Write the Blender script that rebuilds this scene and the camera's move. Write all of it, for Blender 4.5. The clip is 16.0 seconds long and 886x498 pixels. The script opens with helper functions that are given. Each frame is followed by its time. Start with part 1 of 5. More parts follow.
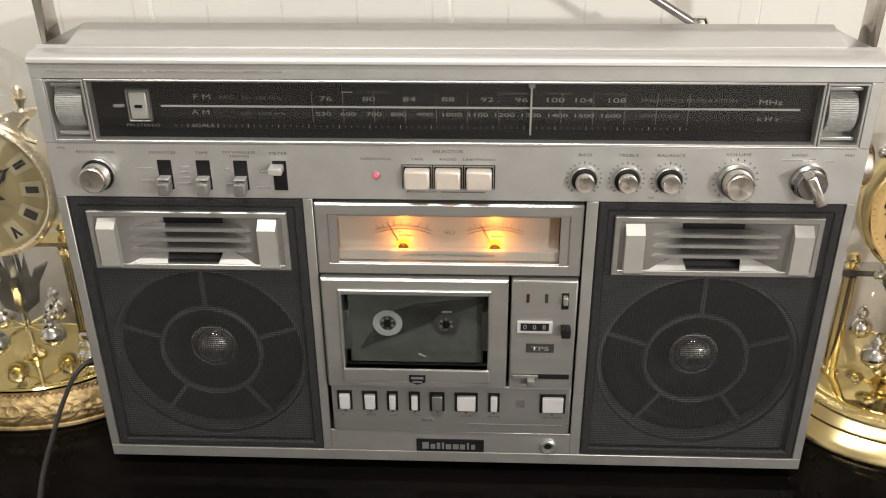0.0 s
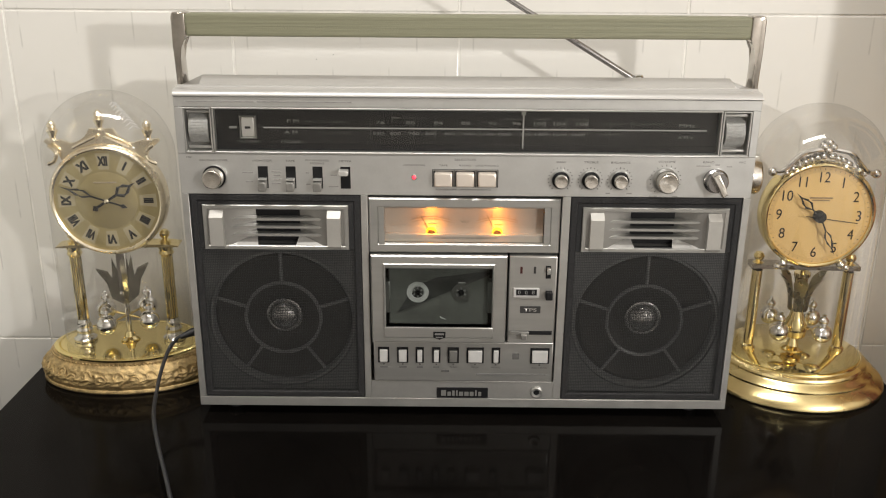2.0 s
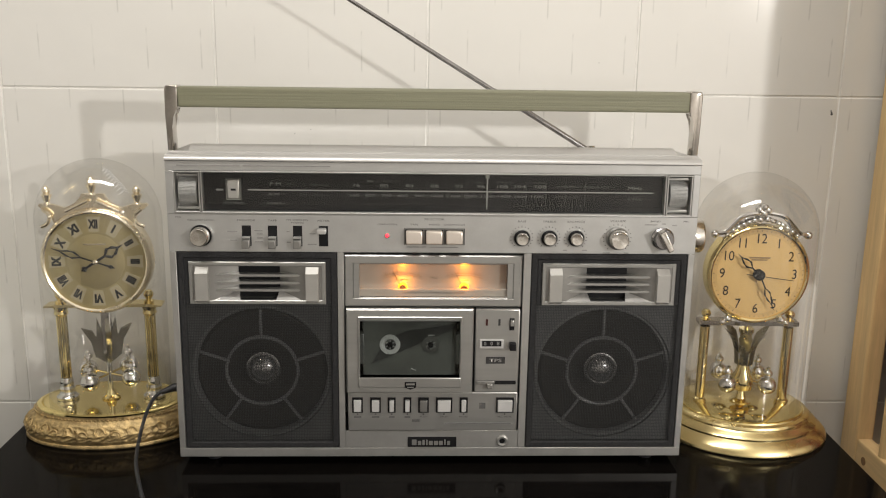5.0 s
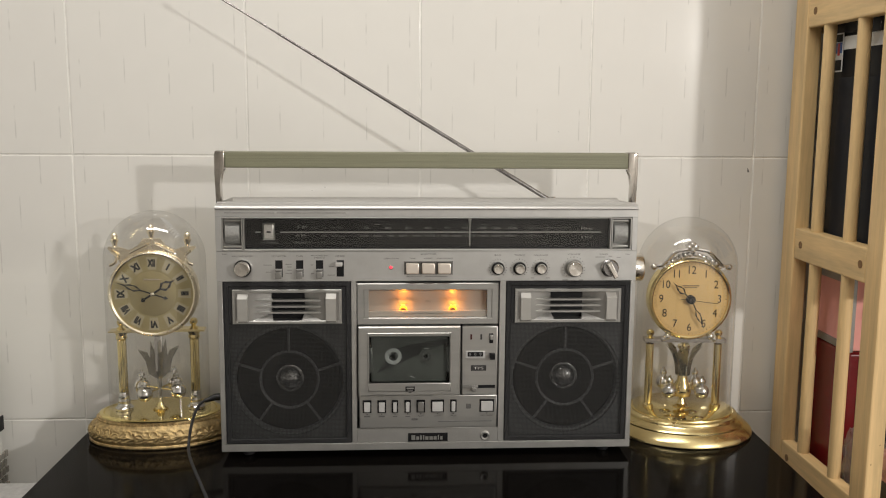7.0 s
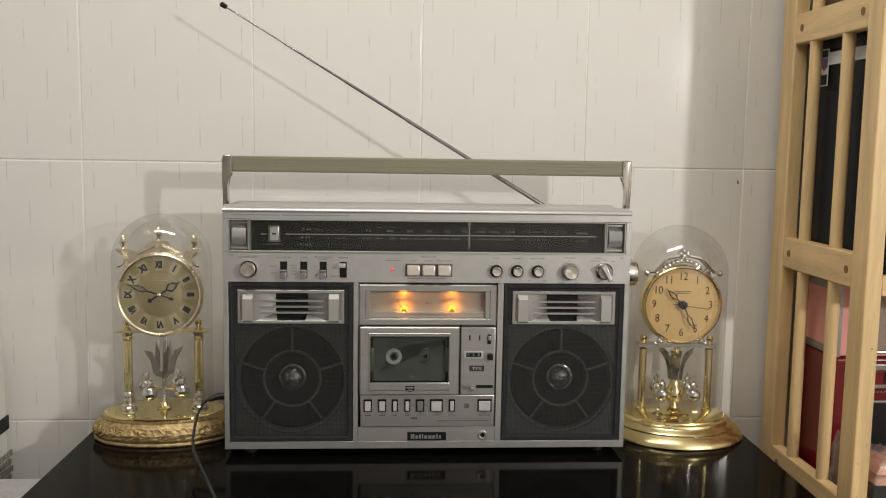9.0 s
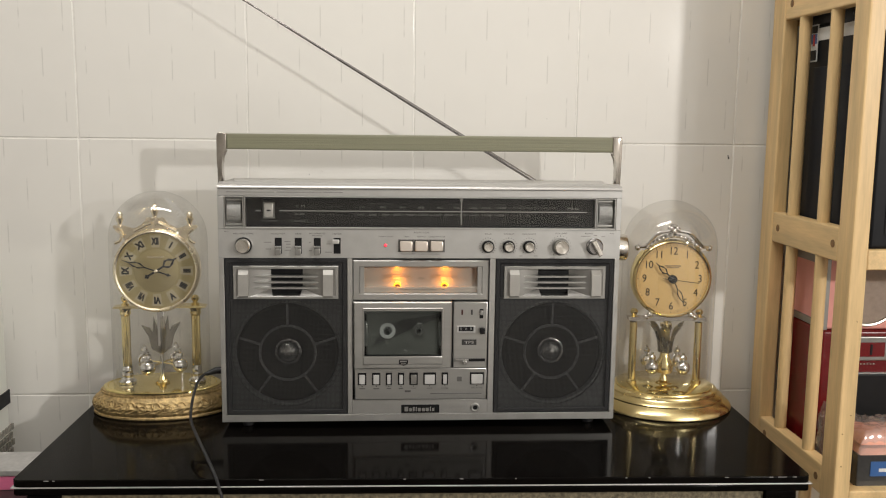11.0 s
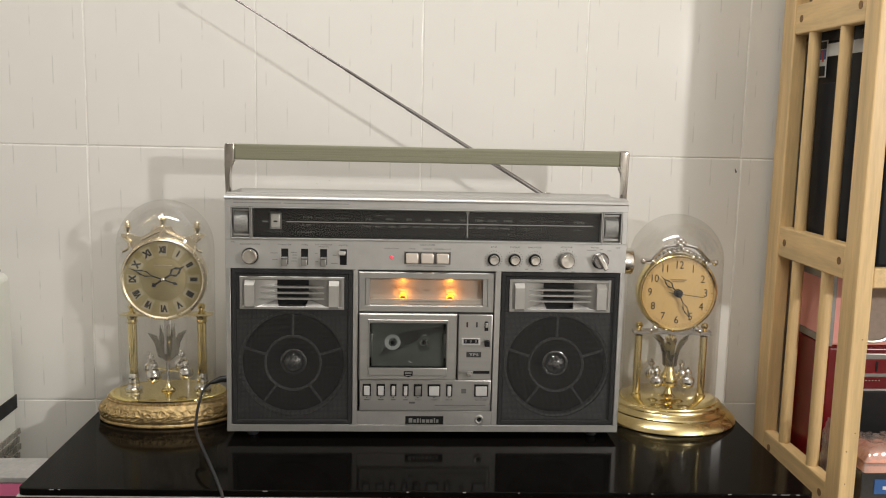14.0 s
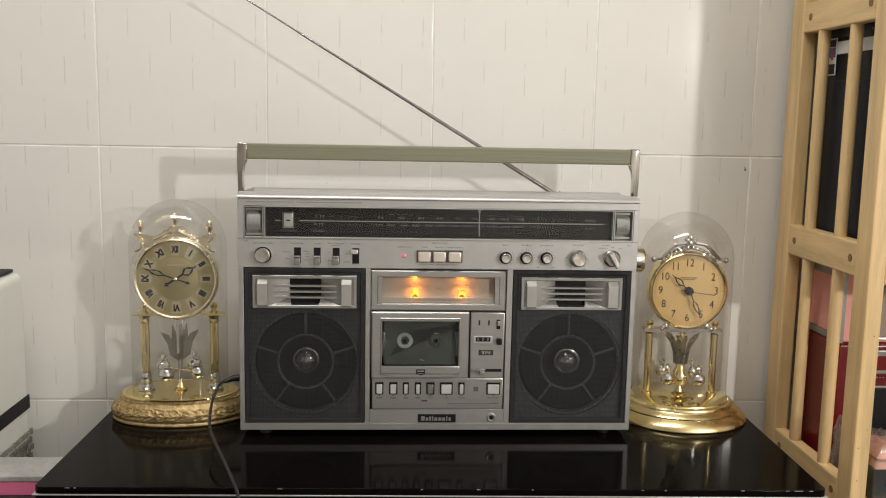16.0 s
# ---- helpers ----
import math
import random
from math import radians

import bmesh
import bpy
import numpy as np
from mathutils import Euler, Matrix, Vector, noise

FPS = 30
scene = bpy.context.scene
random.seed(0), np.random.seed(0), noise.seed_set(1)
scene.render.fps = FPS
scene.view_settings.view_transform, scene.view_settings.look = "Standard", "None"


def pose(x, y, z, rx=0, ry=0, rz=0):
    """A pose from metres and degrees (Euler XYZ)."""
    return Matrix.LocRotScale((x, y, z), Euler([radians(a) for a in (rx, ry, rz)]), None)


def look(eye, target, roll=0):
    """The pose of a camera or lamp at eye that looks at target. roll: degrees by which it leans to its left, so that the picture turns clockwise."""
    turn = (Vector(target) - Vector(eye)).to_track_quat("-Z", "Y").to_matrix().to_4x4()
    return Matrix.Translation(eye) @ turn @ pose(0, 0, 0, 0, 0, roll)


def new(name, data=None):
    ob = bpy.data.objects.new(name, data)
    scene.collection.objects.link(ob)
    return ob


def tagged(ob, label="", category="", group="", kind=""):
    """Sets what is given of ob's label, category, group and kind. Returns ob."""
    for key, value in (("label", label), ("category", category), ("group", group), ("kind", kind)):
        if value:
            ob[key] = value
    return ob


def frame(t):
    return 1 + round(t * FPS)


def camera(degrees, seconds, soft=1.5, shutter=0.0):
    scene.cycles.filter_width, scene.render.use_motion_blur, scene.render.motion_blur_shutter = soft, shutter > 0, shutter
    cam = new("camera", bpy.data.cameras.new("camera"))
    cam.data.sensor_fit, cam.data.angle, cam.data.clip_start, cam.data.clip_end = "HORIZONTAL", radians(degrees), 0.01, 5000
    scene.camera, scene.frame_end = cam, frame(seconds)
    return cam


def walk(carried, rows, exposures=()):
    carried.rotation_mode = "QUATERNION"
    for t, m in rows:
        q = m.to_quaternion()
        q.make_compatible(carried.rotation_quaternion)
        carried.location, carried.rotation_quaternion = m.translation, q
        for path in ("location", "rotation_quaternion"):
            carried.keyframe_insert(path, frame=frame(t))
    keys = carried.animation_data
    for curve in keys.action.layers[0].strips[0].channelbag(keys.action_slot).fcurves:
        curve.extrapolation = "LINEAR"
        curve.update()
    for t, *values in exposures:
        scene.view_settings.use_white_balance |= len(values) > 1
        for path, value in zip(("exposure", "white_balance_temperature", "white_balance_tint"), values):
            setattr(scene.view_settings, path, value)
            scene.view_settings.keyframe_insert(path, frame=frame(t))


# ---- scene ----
cam = camera(51.7, 16.0, soft=1.15)
PATH = [
    (0, (0.022, -0.558, 0.489), (-0.06, 1.212, -0.438), -0.5),
    (0.5, (0.004, -0.626, 0.484), (-0.006, 1.16, -0.417), 0.1),
    (1, (-0.017, -0.702, 0.492), (0.03, 1.101, -0.372), 1.2),
    (1.5, (-0.022, -0.775, 0.495), (-0.009, 1.054, -0.313), 1.1),
    (2, (-0.017, -0.829, 0.475), (-0.024, 1.056, -0.194), 0.4),
    (2.5, (-0.018, -0.836, 0.459), (0.002, 1.077, -0.122), 0.1),
    (3, (-0.017, -0.831, 0.445), (0.02, 1.097, -0.085), -0.1),
    (3.5, (-0.013, -0.819, 0.45), (0.035, 1.096, -0.125), -0.2),
    (4, (-0.015, -0.805, 0.444), (0.029, 1.099, -0.166), -0.2),
    (4.5, (-0.021, -0.841, 0.451), (0.044, 1.084, -0.087), 0.7),
    (7, (-0.047, -1.15, 0.447), (0.066, 0.825, 0.153), 0.4),
    (7.5, (-0.055, -1.164, 0.441), (0.076, 0.816, 0.19), 0.7),
    (8, (-0.053, -1.178, 0.435), (0.073, 0.805, 0.203), 0.7),
    (8.5, (-0.06, -1.187, 0.434), (0.066, 0.796, 0.206), 0.8),
    (9, (-0.06, -1.19, 0.417), (0.071, 0.793, 0.188), 0.9),
    (9.5, (-0.051, -1.188, 0.411), (0.078, 0.794, 0.172), 1.2),
    (12, (-0.052, -1.217, 0.441), (0.081, 0.756, 0.142), 0.4),
    (12.5, (-0.046, -1.213, 0.45), (0.078, 0.762, 0.16), 0.6),
    (13, (-0.047, -1.205, 0.447), (0.056, 0.772, 0.16), 1.0),
    (13.5, (-0.053, -1.207, 0.44), (0.056, 0.769, 0.152), 1.2),
    (14, (-0.05, -1.207, 0.44), (0.066, 0.768, 0.152), 1.3),
    (14.5, (-0.046, -1.208, 0.439), (0.066, 0.769, 0.154), 1.4),
    (15, (-0.052, -1.211, 0.433), (0.064, 0.766, 0.153), 1.6),
    (15.5, (-0.063, -1.209, 0.433), (0.05, 0.767, 0.143), 1.2),
    (16, (-0.065, -1.211, 0.435), (0.049, 0.766, 0.152), 1.1),
]
EXPOSURES = [(0, 0.37), (1, 0.38), (2, 0.22), (2.5, 0.01), (3, -0.06), (3.5, 0.16), (4, 0.44), (4.5, 0.19), (6.8, -0.14), (8, -0.27), (9, -0.25), (9.5, -0.19), (12, -0.08), (16, -0.1)]
walk(cam, [(t, look(eye, target, roll)) for t, eye, target, roll in PATH], EXPOSURES)

# ---- world and lamps ----
world = bpy.data.worlds.new("room_world")
scene.world = world
world.use_nodes = True
world.node_tree.nodes["Background"].inputs[0].default_value = (0.9, 0.95, 1.0, 1)
world.node_tree.nodes["Background"].inputs[1].default_value = 0.02


def lamp(name, kind, m, power, colour, size=0.1, size_y=None):
    data = bpy.data.lights.new(name, kind)
    data.energy, data.color = power, colour
    if kind == "AREA":
        data.shape, data.size, data.size_y = "RECTANGLE", size, size_y or size
    else:
        data.shadow_soft_size = size
    ob = new(name, data)
    ob.matrix_world = m
    return ob


LAMP = (1.275, -1.76, 0.72)
lamp("room_lamp", "POINT", pose(*LAMP), 69, (1.0, 0.96, 0.915), 0.038)
lamp("ceiling_lamp", "AREA", pose(-0.20, -0.60, 1.66, 0, 0, 0), 17, (1.0, 0.965, 0.91), 1.0, 0.16)

# ---- materials ----


def mat(name, colour, rough=0.5, metal=0.0, vary=0.12, scale=40.0, bump=0.0, stretch=(1, 1, 1), coat=0.0, spec=0.5, fine=0.0):
    """A surface whose colour and gloss drift with noise at two scales."""
    m = bpy.data.materials.new(name)
    m.use_nodes = True
    nt = m.node_tree
    b = nt.nodes["Principled BSDF"]
    b.inputs["Metallic"].default_value = metal
    b.inputs["Specular IOR Level"].default_value = spec
    b.inputs["Coat Weight"].default_value = coat
    geo = nt.nodes.new("ShaderNodeNewGeometry")
    mp = nt.nodes.new("ShaderNodeMapping")
    mp.inputs["Scale"].default_value = stretch
    nt.links.new(geo.outputs["Position"], mp.inputs["Vector"])
    n1 = nt.nodes.new("ShaderNodeTexNoise")
    n1.inputs["Scale"].default_value, n1.inputs["Detail"].default_value = scale, 5
    n2 = nt.nodes.new("ShaderNodeTexNoise")
    n2.inputs["Scale"].default_value, n2.inputs["Detail"].default_value = scale * 7, 3
    nt.links.new(mp.outputs[0], n1.inputs["Vector"])
    nt.links.new(mp.outputs[0], n2.inputs["Vector"])
    add = nt.nodes.new("ShaderNodeMath")
    add.operation = "MULTIPLY_ADD"
    add.inputs[1].default_value = 0.4 + fine
    nt.links.new(n2.outputs["Fac"], add.inputs[0])
    nt.links.new(n1.outputs["Fac"], add.inputs[2])
    ramp = nt.nodes.new("ShaderNodeMapRange")
    ramp.inputs["From Min"].default_value, ramp.inputs["From Max"].default_value = 0.45, 0.95 + fine
    ramp.inputs["To Min"].default_value, ramp.inputs["To Max"].default_value = 1 - vary, 1 + vary
    nt.links.new(add.outputs[0], ramp.inputs["Value"])
    mul = nt.nodes.new("ShaderNodeVectorMath")
    mul.operation = "SCALE"
    mul.inputs[0].default_value = colour
    nt.links.new(ramp.outputs[0], mul.inputs["Scale"])
    nt.links.new(mul.outputs[0], b.inputs["Base Color"])
    rr = nt.nodes.new("ShaderNodeMapRange")
    rr.inputs["To Min"].default_value, rr.inputs["To Max"].default_value = max(0.02, rough - 0.25 * rough), min(1, rough + 0.25 * rough)
    nt.links.new(n1.outputs["Fac"], rr.inputs["Value"])
    nt.links.new(rr.outputs[0], b.inputs["Roughness"])
    if bump:
        bp = nt.nodes.new("ShaderNodeBump")
        bp.inputs["Strength"].default_value, bp.inputs["Distance"].default_value = bump, 0.001
        nt.links.new(add.outputs[0], bp.inputs["Height"])
        nt.links.new(bp.outputs[0], b.inputs["Normal"])
    return m


def glow(name, colour, strength):
    m = bpy.data.materials.new(name)
    m.use_nodes = True
    b = m.node_tree.nodes["Principled BSDF"]
    b.inputs["Base Color"].default_value = (*colour, 1)
    b.inputs["Emission Color"].default_value = (*colour, 1)
    b.inputs["Emission Strength"].default_value = strength
    return m


def clear(name, tint, gloss=1.0, rough=0.01, ior=1.45, haze=0.0):
    """Thin clear sheet: light goes through, the surface mirrors by its index; haze: share of plain diffuse white mixed
    in.
    """
    m = bpy.data.materials.new(name)
    m.use_nodes = True
    nt = m.node_tree
    nt.nodes.clear()
    out = nt.nodes.new("ShaderNodeOutputMaterial")
    tr = nt.nodes.new("ShaderNodeBsdfTransparent")
    tr.inputs[0].default_value = (*tint, 1)
    gl = nt.nodes.new("ShaderNodeBsdfGlossy")
    gl.inputs["Roughness"].default_value = rough
    fr = nt.nodes.new("ShaderNodeLayerWeight")
    pw = nt.nodes.new("ShaderNodeMath")
    pw.operation = "POWER"
    pw.inputs[1].default_value = 4.0
    sc = nt.nodes.new("ShaderNodeMath")
    sc.operation = "MULTIPLY_ADD"
    sc.use_clamp = True
    sc.inputs[1].default_value = 0.22 * gloss
    sc.inputs[2].default_value = ((ior - 1) / (ior + 1)) ** 2 * gloss
    mx = nt.nodes.new("ShaderNodeMixShader")
    nt.links.new(fr.outputs["Facing"], pw.inputs[0])
    nt.links.new(pw.outputs[0], sc.inputs[0])
    nt.links.new(sc.outputs[0], mx.inputs[0])
    last = tr
    if haze:
        df = nt.nodes.new("ShaderNodeBsdfDiffuse")
        df.inputs[0].default_value = (0.8, 0.8, 0.78, 1)
        hz = nt.nodes.new("ShaderNodeMixShader")
        hz.inputs[0].default_value = haze
        nt.links.new(tr.outputs[0], hz.inputs[1])
        nt.links.new(df.outputs[0], hz.inputs[2])
        last = hz
    nt.links.new(last.outputs[0], mx.inputs[1])
    nt.links.new(gl.outputs[0], mx.inputs[2])
    nt.links.new(mx.outputs[0], out.inputs[0])
    return m


def tile_material():
    """White glazed tile with a staggered lattice of short upright strokes, set out from the tile's own centre."""
    m = mat("glazed_tile", (0.76, 0.745, 0.705), 0.14, 0, 0.025, 3.0, 0.0, coat=0.3)
    nt = m.node_tree
    b = nt.nodes["Principled BSDF"]

    def calc(op, a, c=0.0, d=0.0):
        n = nt.nodes.new("ShaderNodeMath")
        n.operation = op
        for k, v in enumerate((a, c, d)):
            if isinstance(v, (int, float)):
                n.inputs[k].default_value = v
            else:
                nt.links.new(v, n.inputs[k])
        return n.outputs[0]

    def ease(v, lo, hi):
        n = nt.nodes.new("ShaderNodeMapRange")
        n.interpolation_type = "SMOOTHSTEP"
        n.inputs["From Min"].default_value, n.inputs["From Max"].default_value = lo, hi
        nt.links.new(v, n.inputs["Value"])
        return n.outputs[0]

    tc = nt.nodes.new("ShaderNodeTexCoord")
    xyz = nt.nodes.new("ShaderNodeSeparateXYZ")
    nt.links.new(tc.outputs["Object"], xyz.inputs[0])
    drift = nt.nodes.new("ShaderNodeTexNoise")
    drift.inputs["Scale"].default_value, drift.inputs["Detail"].default_value = 45, 1
    nt.links.new(tc.outputs["Object"], drift.inputs["Vector"])
    u = calc("DIVIDE", xyz.outputs["X"], 0.03125)
    col = calc("FLOOR", u)
    across = calc("ABSOLUTE", calc("SUBTRACT", calc("SUBTRACT", u, col), 0.5))
    odd = calc("MULTIPLY", calc("PINGPONG", col, 1.0), 0.5)
    v = calc("ADD", calc("DIVIDE", xyz.outputs["Z"], 0.1317), odd)
    v = calc("ADD", v, calc("MULTIPLY", drift.outputs["Fac"], 0.25))
    along = calc("ABSOLUTE", calc("SUBTRACT", calc("FRACT", v), 0.5))
    stroke = calc("MULTIPLY", ease(across, 0.040, 0.014), ease(along, 0.20, 0.13))
    stroke = calc("MULTIPLY", stroke, ease(drift.outputs["Fac"], 0.32, 0.62))
    old = b.inputs["Base Color"].links[0].from_socket
    mix = nt.nodes.new("ShaderNodeMix")
    mix.data_type = "RGBA"
    mix.inputs["B"].default_value = (0.47, 0.46, 0.43, 1)
    nt.links.new(calc("MULTIPLY", stroke, 0.42), mix.inputs["Factor"])
    nt.links.new(old, mix.inputs["A"])
    nt.links.new(mix.outputs["Result"], b.inputs["Base Color"])
    geo = nt.nodes.new("ShaderNodeNewGeometry")
    wave = nt.nodes.new("ShaderNodeTexNoise")
    wave.inputs["Scale"].default_value = 9
    nt.links.new(geo.outputs["Position"], wave.inputs["Vector"])
    bp = nt.nodes.new("ShaderNodeBump")
    bp.invert = True
    bp.inputs["Strength"].default_value, bp.inputs["Distance"].default_value = 0.10, 0.0008
    nt.links.new(calc("ADD", calc("MULTIPLY", stroke, 0.3), calc("MULTIPLY", wave.outputs["Fac"], 0.3)), bp.inputs["Height"])
    nt.links.new(bp.outputs[0], b.inputs["Normal"])
    return m


TILE = tile_material()
GROUT = mat("grout", (0.80, 0.785, 0.745), 0.85, vary=0.15, scale=30)
PLASTER = mat("room_paint", (0.60, 0.58, 0.55), 0.7, vary=0.05, scale=4)
FLOOR = mat("floor_tile", (0.10, 0.085, 0.07), 0.35, vary=0.15, scale=3)
BLACK_GLOSS = mat("black_lacquer", (0.0040, 0.0034, 0.0030), 0.10, vary=0.4, scale=9, spec=0.042)
CHROME = mat("chrome", (0.78, 0.77, 0.75), 0.09, 1.0, 0.05, 30)
# chrome darkened to brown-grey; the handle arms' dark reflections are in this colour
CHROME_DIM = mat("dim_chrome", (0.50, 0.47, 0.43), 0.10, 1.0, 0.15, 40)
SILVER = mat("silver_paint", (0.54, 0.54, 0.527), 0.35, 0.68, 0.05, 60, 0.05)
SILVER_LOW = mat("silver_paint_satin", (0.50, 0.495, 0.475), 0.35, 0.72, 0.07, 50, 0.05)
SILVER_TOP = mat("silver_paint_top", (0.53, 0.52, 0.505), 0.33, 0.5, 0.06, 25, 0.03, stretch=(0.1, 1, 1))
ALU = mat("brushed_aluminium", (0.42, 0.417, 0.40), 0.33, 0.72, 0.10, 30, 0.04, stretch=(0.05, 1, 1))
ALU_DARK = mat("satin_aluminium", (0.30, 0.295, 0.28), 0.36, 0.7, 0.08, 40, 0.03)
KNOB = mat("spun_metal", (0.72, 0.69, 0.64), 0.22, 1.0, 0.12, 300)
AERIAL = mat("dull_chrome", (0.36, 0.35, 0.35), 0.24, 1.0, 0.12, 60)
KEY_CREAM = mat("cream_silver_key", (0.68, 0.61, 0.54), 0.32, 0.35, 0.06, 60)
KNURL = mat("knurled_metal", (0.40, 0.40, 0.385), 0.5, 0.5, 0.14, 450, 0.7)
KEY_SILVER = mat("pale_silver_key", (0.66, 0.65, 0.63), 0.3, 0.6, 0.06, 60)
POST = mat("satin_silver_post", (0.42, 0.41, 0.385), 0.38, 0.4, 0.06, 60)
TRIM = mat("bright_trim", (0.52, 0.51, 0.50), 0.3, 0.4, 0.1, 20)
kb = KNOB.node_tree.nodes["Principled BSDF"]
kb.inputs["Anisotropic"].default_value = 0.8
tangent = KNOB.node_tree.nodes.new("ShaderNodeTangent")
tangent.direction_type, tangent.axis = "RADIAL", "Y"
KNOB.node_tree.links.new(tangent.outputs[0], kb.inputs["Tangent"])
HUB_WHITE = mat("white_hub", (0.85, 0.85, 0.83), 0.4, vary=0.05)
FAINT = mat("faint_print", (0.27, 0.265, 0.255), 0.5, vary=0.3, scale=300)
OLIVE = mat("olive_vinyl", (0.205, 0.203, 0.135), 0.5, 0, 0.10, 18, 0.5, stretch=(0.3, 30, 30))
BLACK = mat("black_plastic", (0.010, 0.010, 0.011), 0.5, vary=0.2, scale=60, spec=0.2)
LEATHER = mat("black_weave_border", (0.026, 0.026, 0.027), 0.55, vary=0.5, scale=700, bump=0.7, spec=0.2)
MESH_GREY = mat("grille_wire", (0.044, 0.045, 0.045), 0.4, 0.4, vary=0.15, scale=200)
CONE = mat("paper_cone", (0.028, 0.024, 0.020), 0.8, vary=0.3, scale=60, bump=0.3)
BAFFLE = mat("grey_baffle", (0.145, 0.147, 0.147), 0.6, vary=0.2, scale=60)
RING = mat("grey_plastic_ring", (0.22, 0.22, 0.22), 0.32, vary=0.15, scale=60)
DUSTCAP = mat("metal_dust_cap", (0.62, 0.62, 0.62), 0.18, 0.9, 0.1, 40)
DIAL_BLACK = mat("dial_plate", (0.013, 0.0125, 0.0125), 0.6, vary=0.25, scale=12, spec=0.2)
DIAL_GREY = mat("dial_grey_band", (0.035, 0.034, 0.034), 0.5, vary=0.2, scale=12)
SCALE_LINE = mat("white_scale_line", (0.36, 0.36, 0.35), 0.6, vary=0.05)
PRINT_WHITE = mat("white_print", (0.25, 0.25, 0.245), 0.6, vary=0.05)
PRINT_DIM = mat("grey_print", (0.13, 0.13, 0.127), 0.6, vary=0.1)
ETCH = mat("etched_glass", (0.55, 0.55, 0.54), 0.8, vary=0.1)
PRINT_DARK = mat("dark_print", (0.09, 0.088, 0.085), 0.6, vary=0.1)
WHITE_KEY = mat("pale_grey_key", (0.50, 0.495, 0.485), 0.35, 0.1, 0.06, 80)
METER_FACE = mat("meter_card", (0.40, 0.365, 0.32), 0.6, vary=0.04, scale=60)
LED_RED = glow("red_lamp", (1.0, 0.03, 0.05), 3.0)
BULB = glow("meter_bulb", (1.0, 0.42, 0.02), 1.6)
PIVOT = mat("meter_pivot", (0.05, 0.03, 0.015), 0.5, vary=0.1)
CLEAR_PANEL = clear("clear_window", (0.93, 0.93, 0.92), 0.8, 0.03)
SMOKE_PANEL = clear("smoked_window", (0.62, 0.64, 0.63), 0.9, 0.03)
# the dome's slight white haze stands in for pale reflections on the glass
DOME_GLASS = clear("dome_glass", (0.965, 0.962, 0.955), 2.0, 0.03, 1.55, 0.020)
GOLD = mat("polished_brass", (0.90, 0.75, 0.38), 0.11, 1.0, 0.06, 25)
GOLD_BASE = mat("lacquered_brass", (0.88, 0.73, 0.38), 0.27, 1.0, 0.08, 20)
GOLD_MIRROR = mat("mirror_brass", (0.92, 0.76, 0.34), 0.07, 1.0, 0.05, 12)
GOLD_SATIN = mat("satin_brass", (0.80, 0.68, 0.40), 0.24, 1.0, 0.10, 30)
GOLD_PALE = mat("pale_gold", (0.95, 0.86, 0.68), 0.26, 1.0, 0.06, 30)
GOLD_CAST = mat("cast_gilt", (0.46, 0.335, 0.16), 0.42, 0.75, 0.45, 160, 1.0)
VANE = mat("dull_brass_vane", (0.40, 0.355, 0.22), 0.28, 0.85, 0.2, 60)
PETAL = mat("dark_silver_petal", (0.24, 0.225, 0.18), 0.25, 0.9, 0.2, 60)
VANE_SILVER = mat("dull_silver_vane", (0.44, 0.42, 0.36), 0.3, 0.85, 0.2, 60)
GILT_FACE = mat("gilt_dial", (0.42, 0.35, 0.17), 0.40, 0.6, 0.12, 70, 0.05)
GILT_PALE = mat("pale_dial_ray", (0.50, 0.44, 0.28), 0.4, 0.3, 0.06, 70)
CREAM_FACE = mat("cream_dial", (0.74, 0.50, 0.195), 0.45, vary=0.05, scale=30)
INK = mat("black_ink", (0.010, 0.010, 0.010), 0.6, vary=0.1, spec=0.15)
INK_SOFT = mat("brown_ink", (0.30, 0.20, 0.09), 0.6, vary=0.1)
PINE = mat("pine_wood", (0.70, 0.495, 0.245), 0.45, 0, 0.20, 9, 0.12, stretch=(6, 6, 0.5))
PINE_RAIL = mat("pine_wood_rail", (0.70, 0.495, 0.245), 0.45, 0, 0.20, 9, 0.12, stretch=(6, 0.5, 6))
KNOT = mat("brown_knot", (0.36, 0.20, 0.09), 0.6, vary=0.3, scale=300)
BUNG = mat("dark_wood_plug", (0.22, 0.12, 0.05), 0.7, vary=0.3, scale=200)
BOX_BLACK = mat("black_case", (0.010, 0.0105, 0.0125), 0.4, vary=0.25, scale=20, spec=0.15)
WHITE_CARD = mat("white_band", (0.75, 0.75, 0.74), 0.5, vary=0.05)
PINK = mat("pink_plastic", (0.80, 0.36, 0.31), 0.4, vary=0.06, scale=12)
RED = mat("red_plastic", (0.145, 0.006, 0.008), 0.25, vary=0.15, scale=12)
TAUPE = mat("taupe_cloth", (0.33, 0.26, 0.21), 0.7, vary=0.12, scale=150)
WRAP = clear("plastic_wrap", (0.93, 0.92, 0.91), 3.0, 0.10, 1.5, 0.10)
STICK_BLUE = mat("blue_patch", (0.04, 0.12, 0.33), 0.4, vary=0.05)
STICK_RED = mat("red_patch", (0.6, 0.03, 0.03), 0.4, vary=0.05)
WHITE_CASE = mat("white_enamel", (0.72, 0.73, 0.67), 0.35, vary=0.04, scale=6)
RUBBER = mat("black_rubber", (0.016, 0.016, 0.018), 0.45, vary=0.2, scale=80)
GREY_COVER = mat("grey_card", (0.42, 0.41, 0.40), 0.5, vary=0.25, scale=25)
HOT_PINK = mat("bright_pink_card", (0.85, 0.20, 0.38), 0.5, vary=0.06)
SPECKLE = mat("speckled_board", (0.20, 0.17, 0.11), 0.8, vary=0.7, scale=220, bump=0.4)
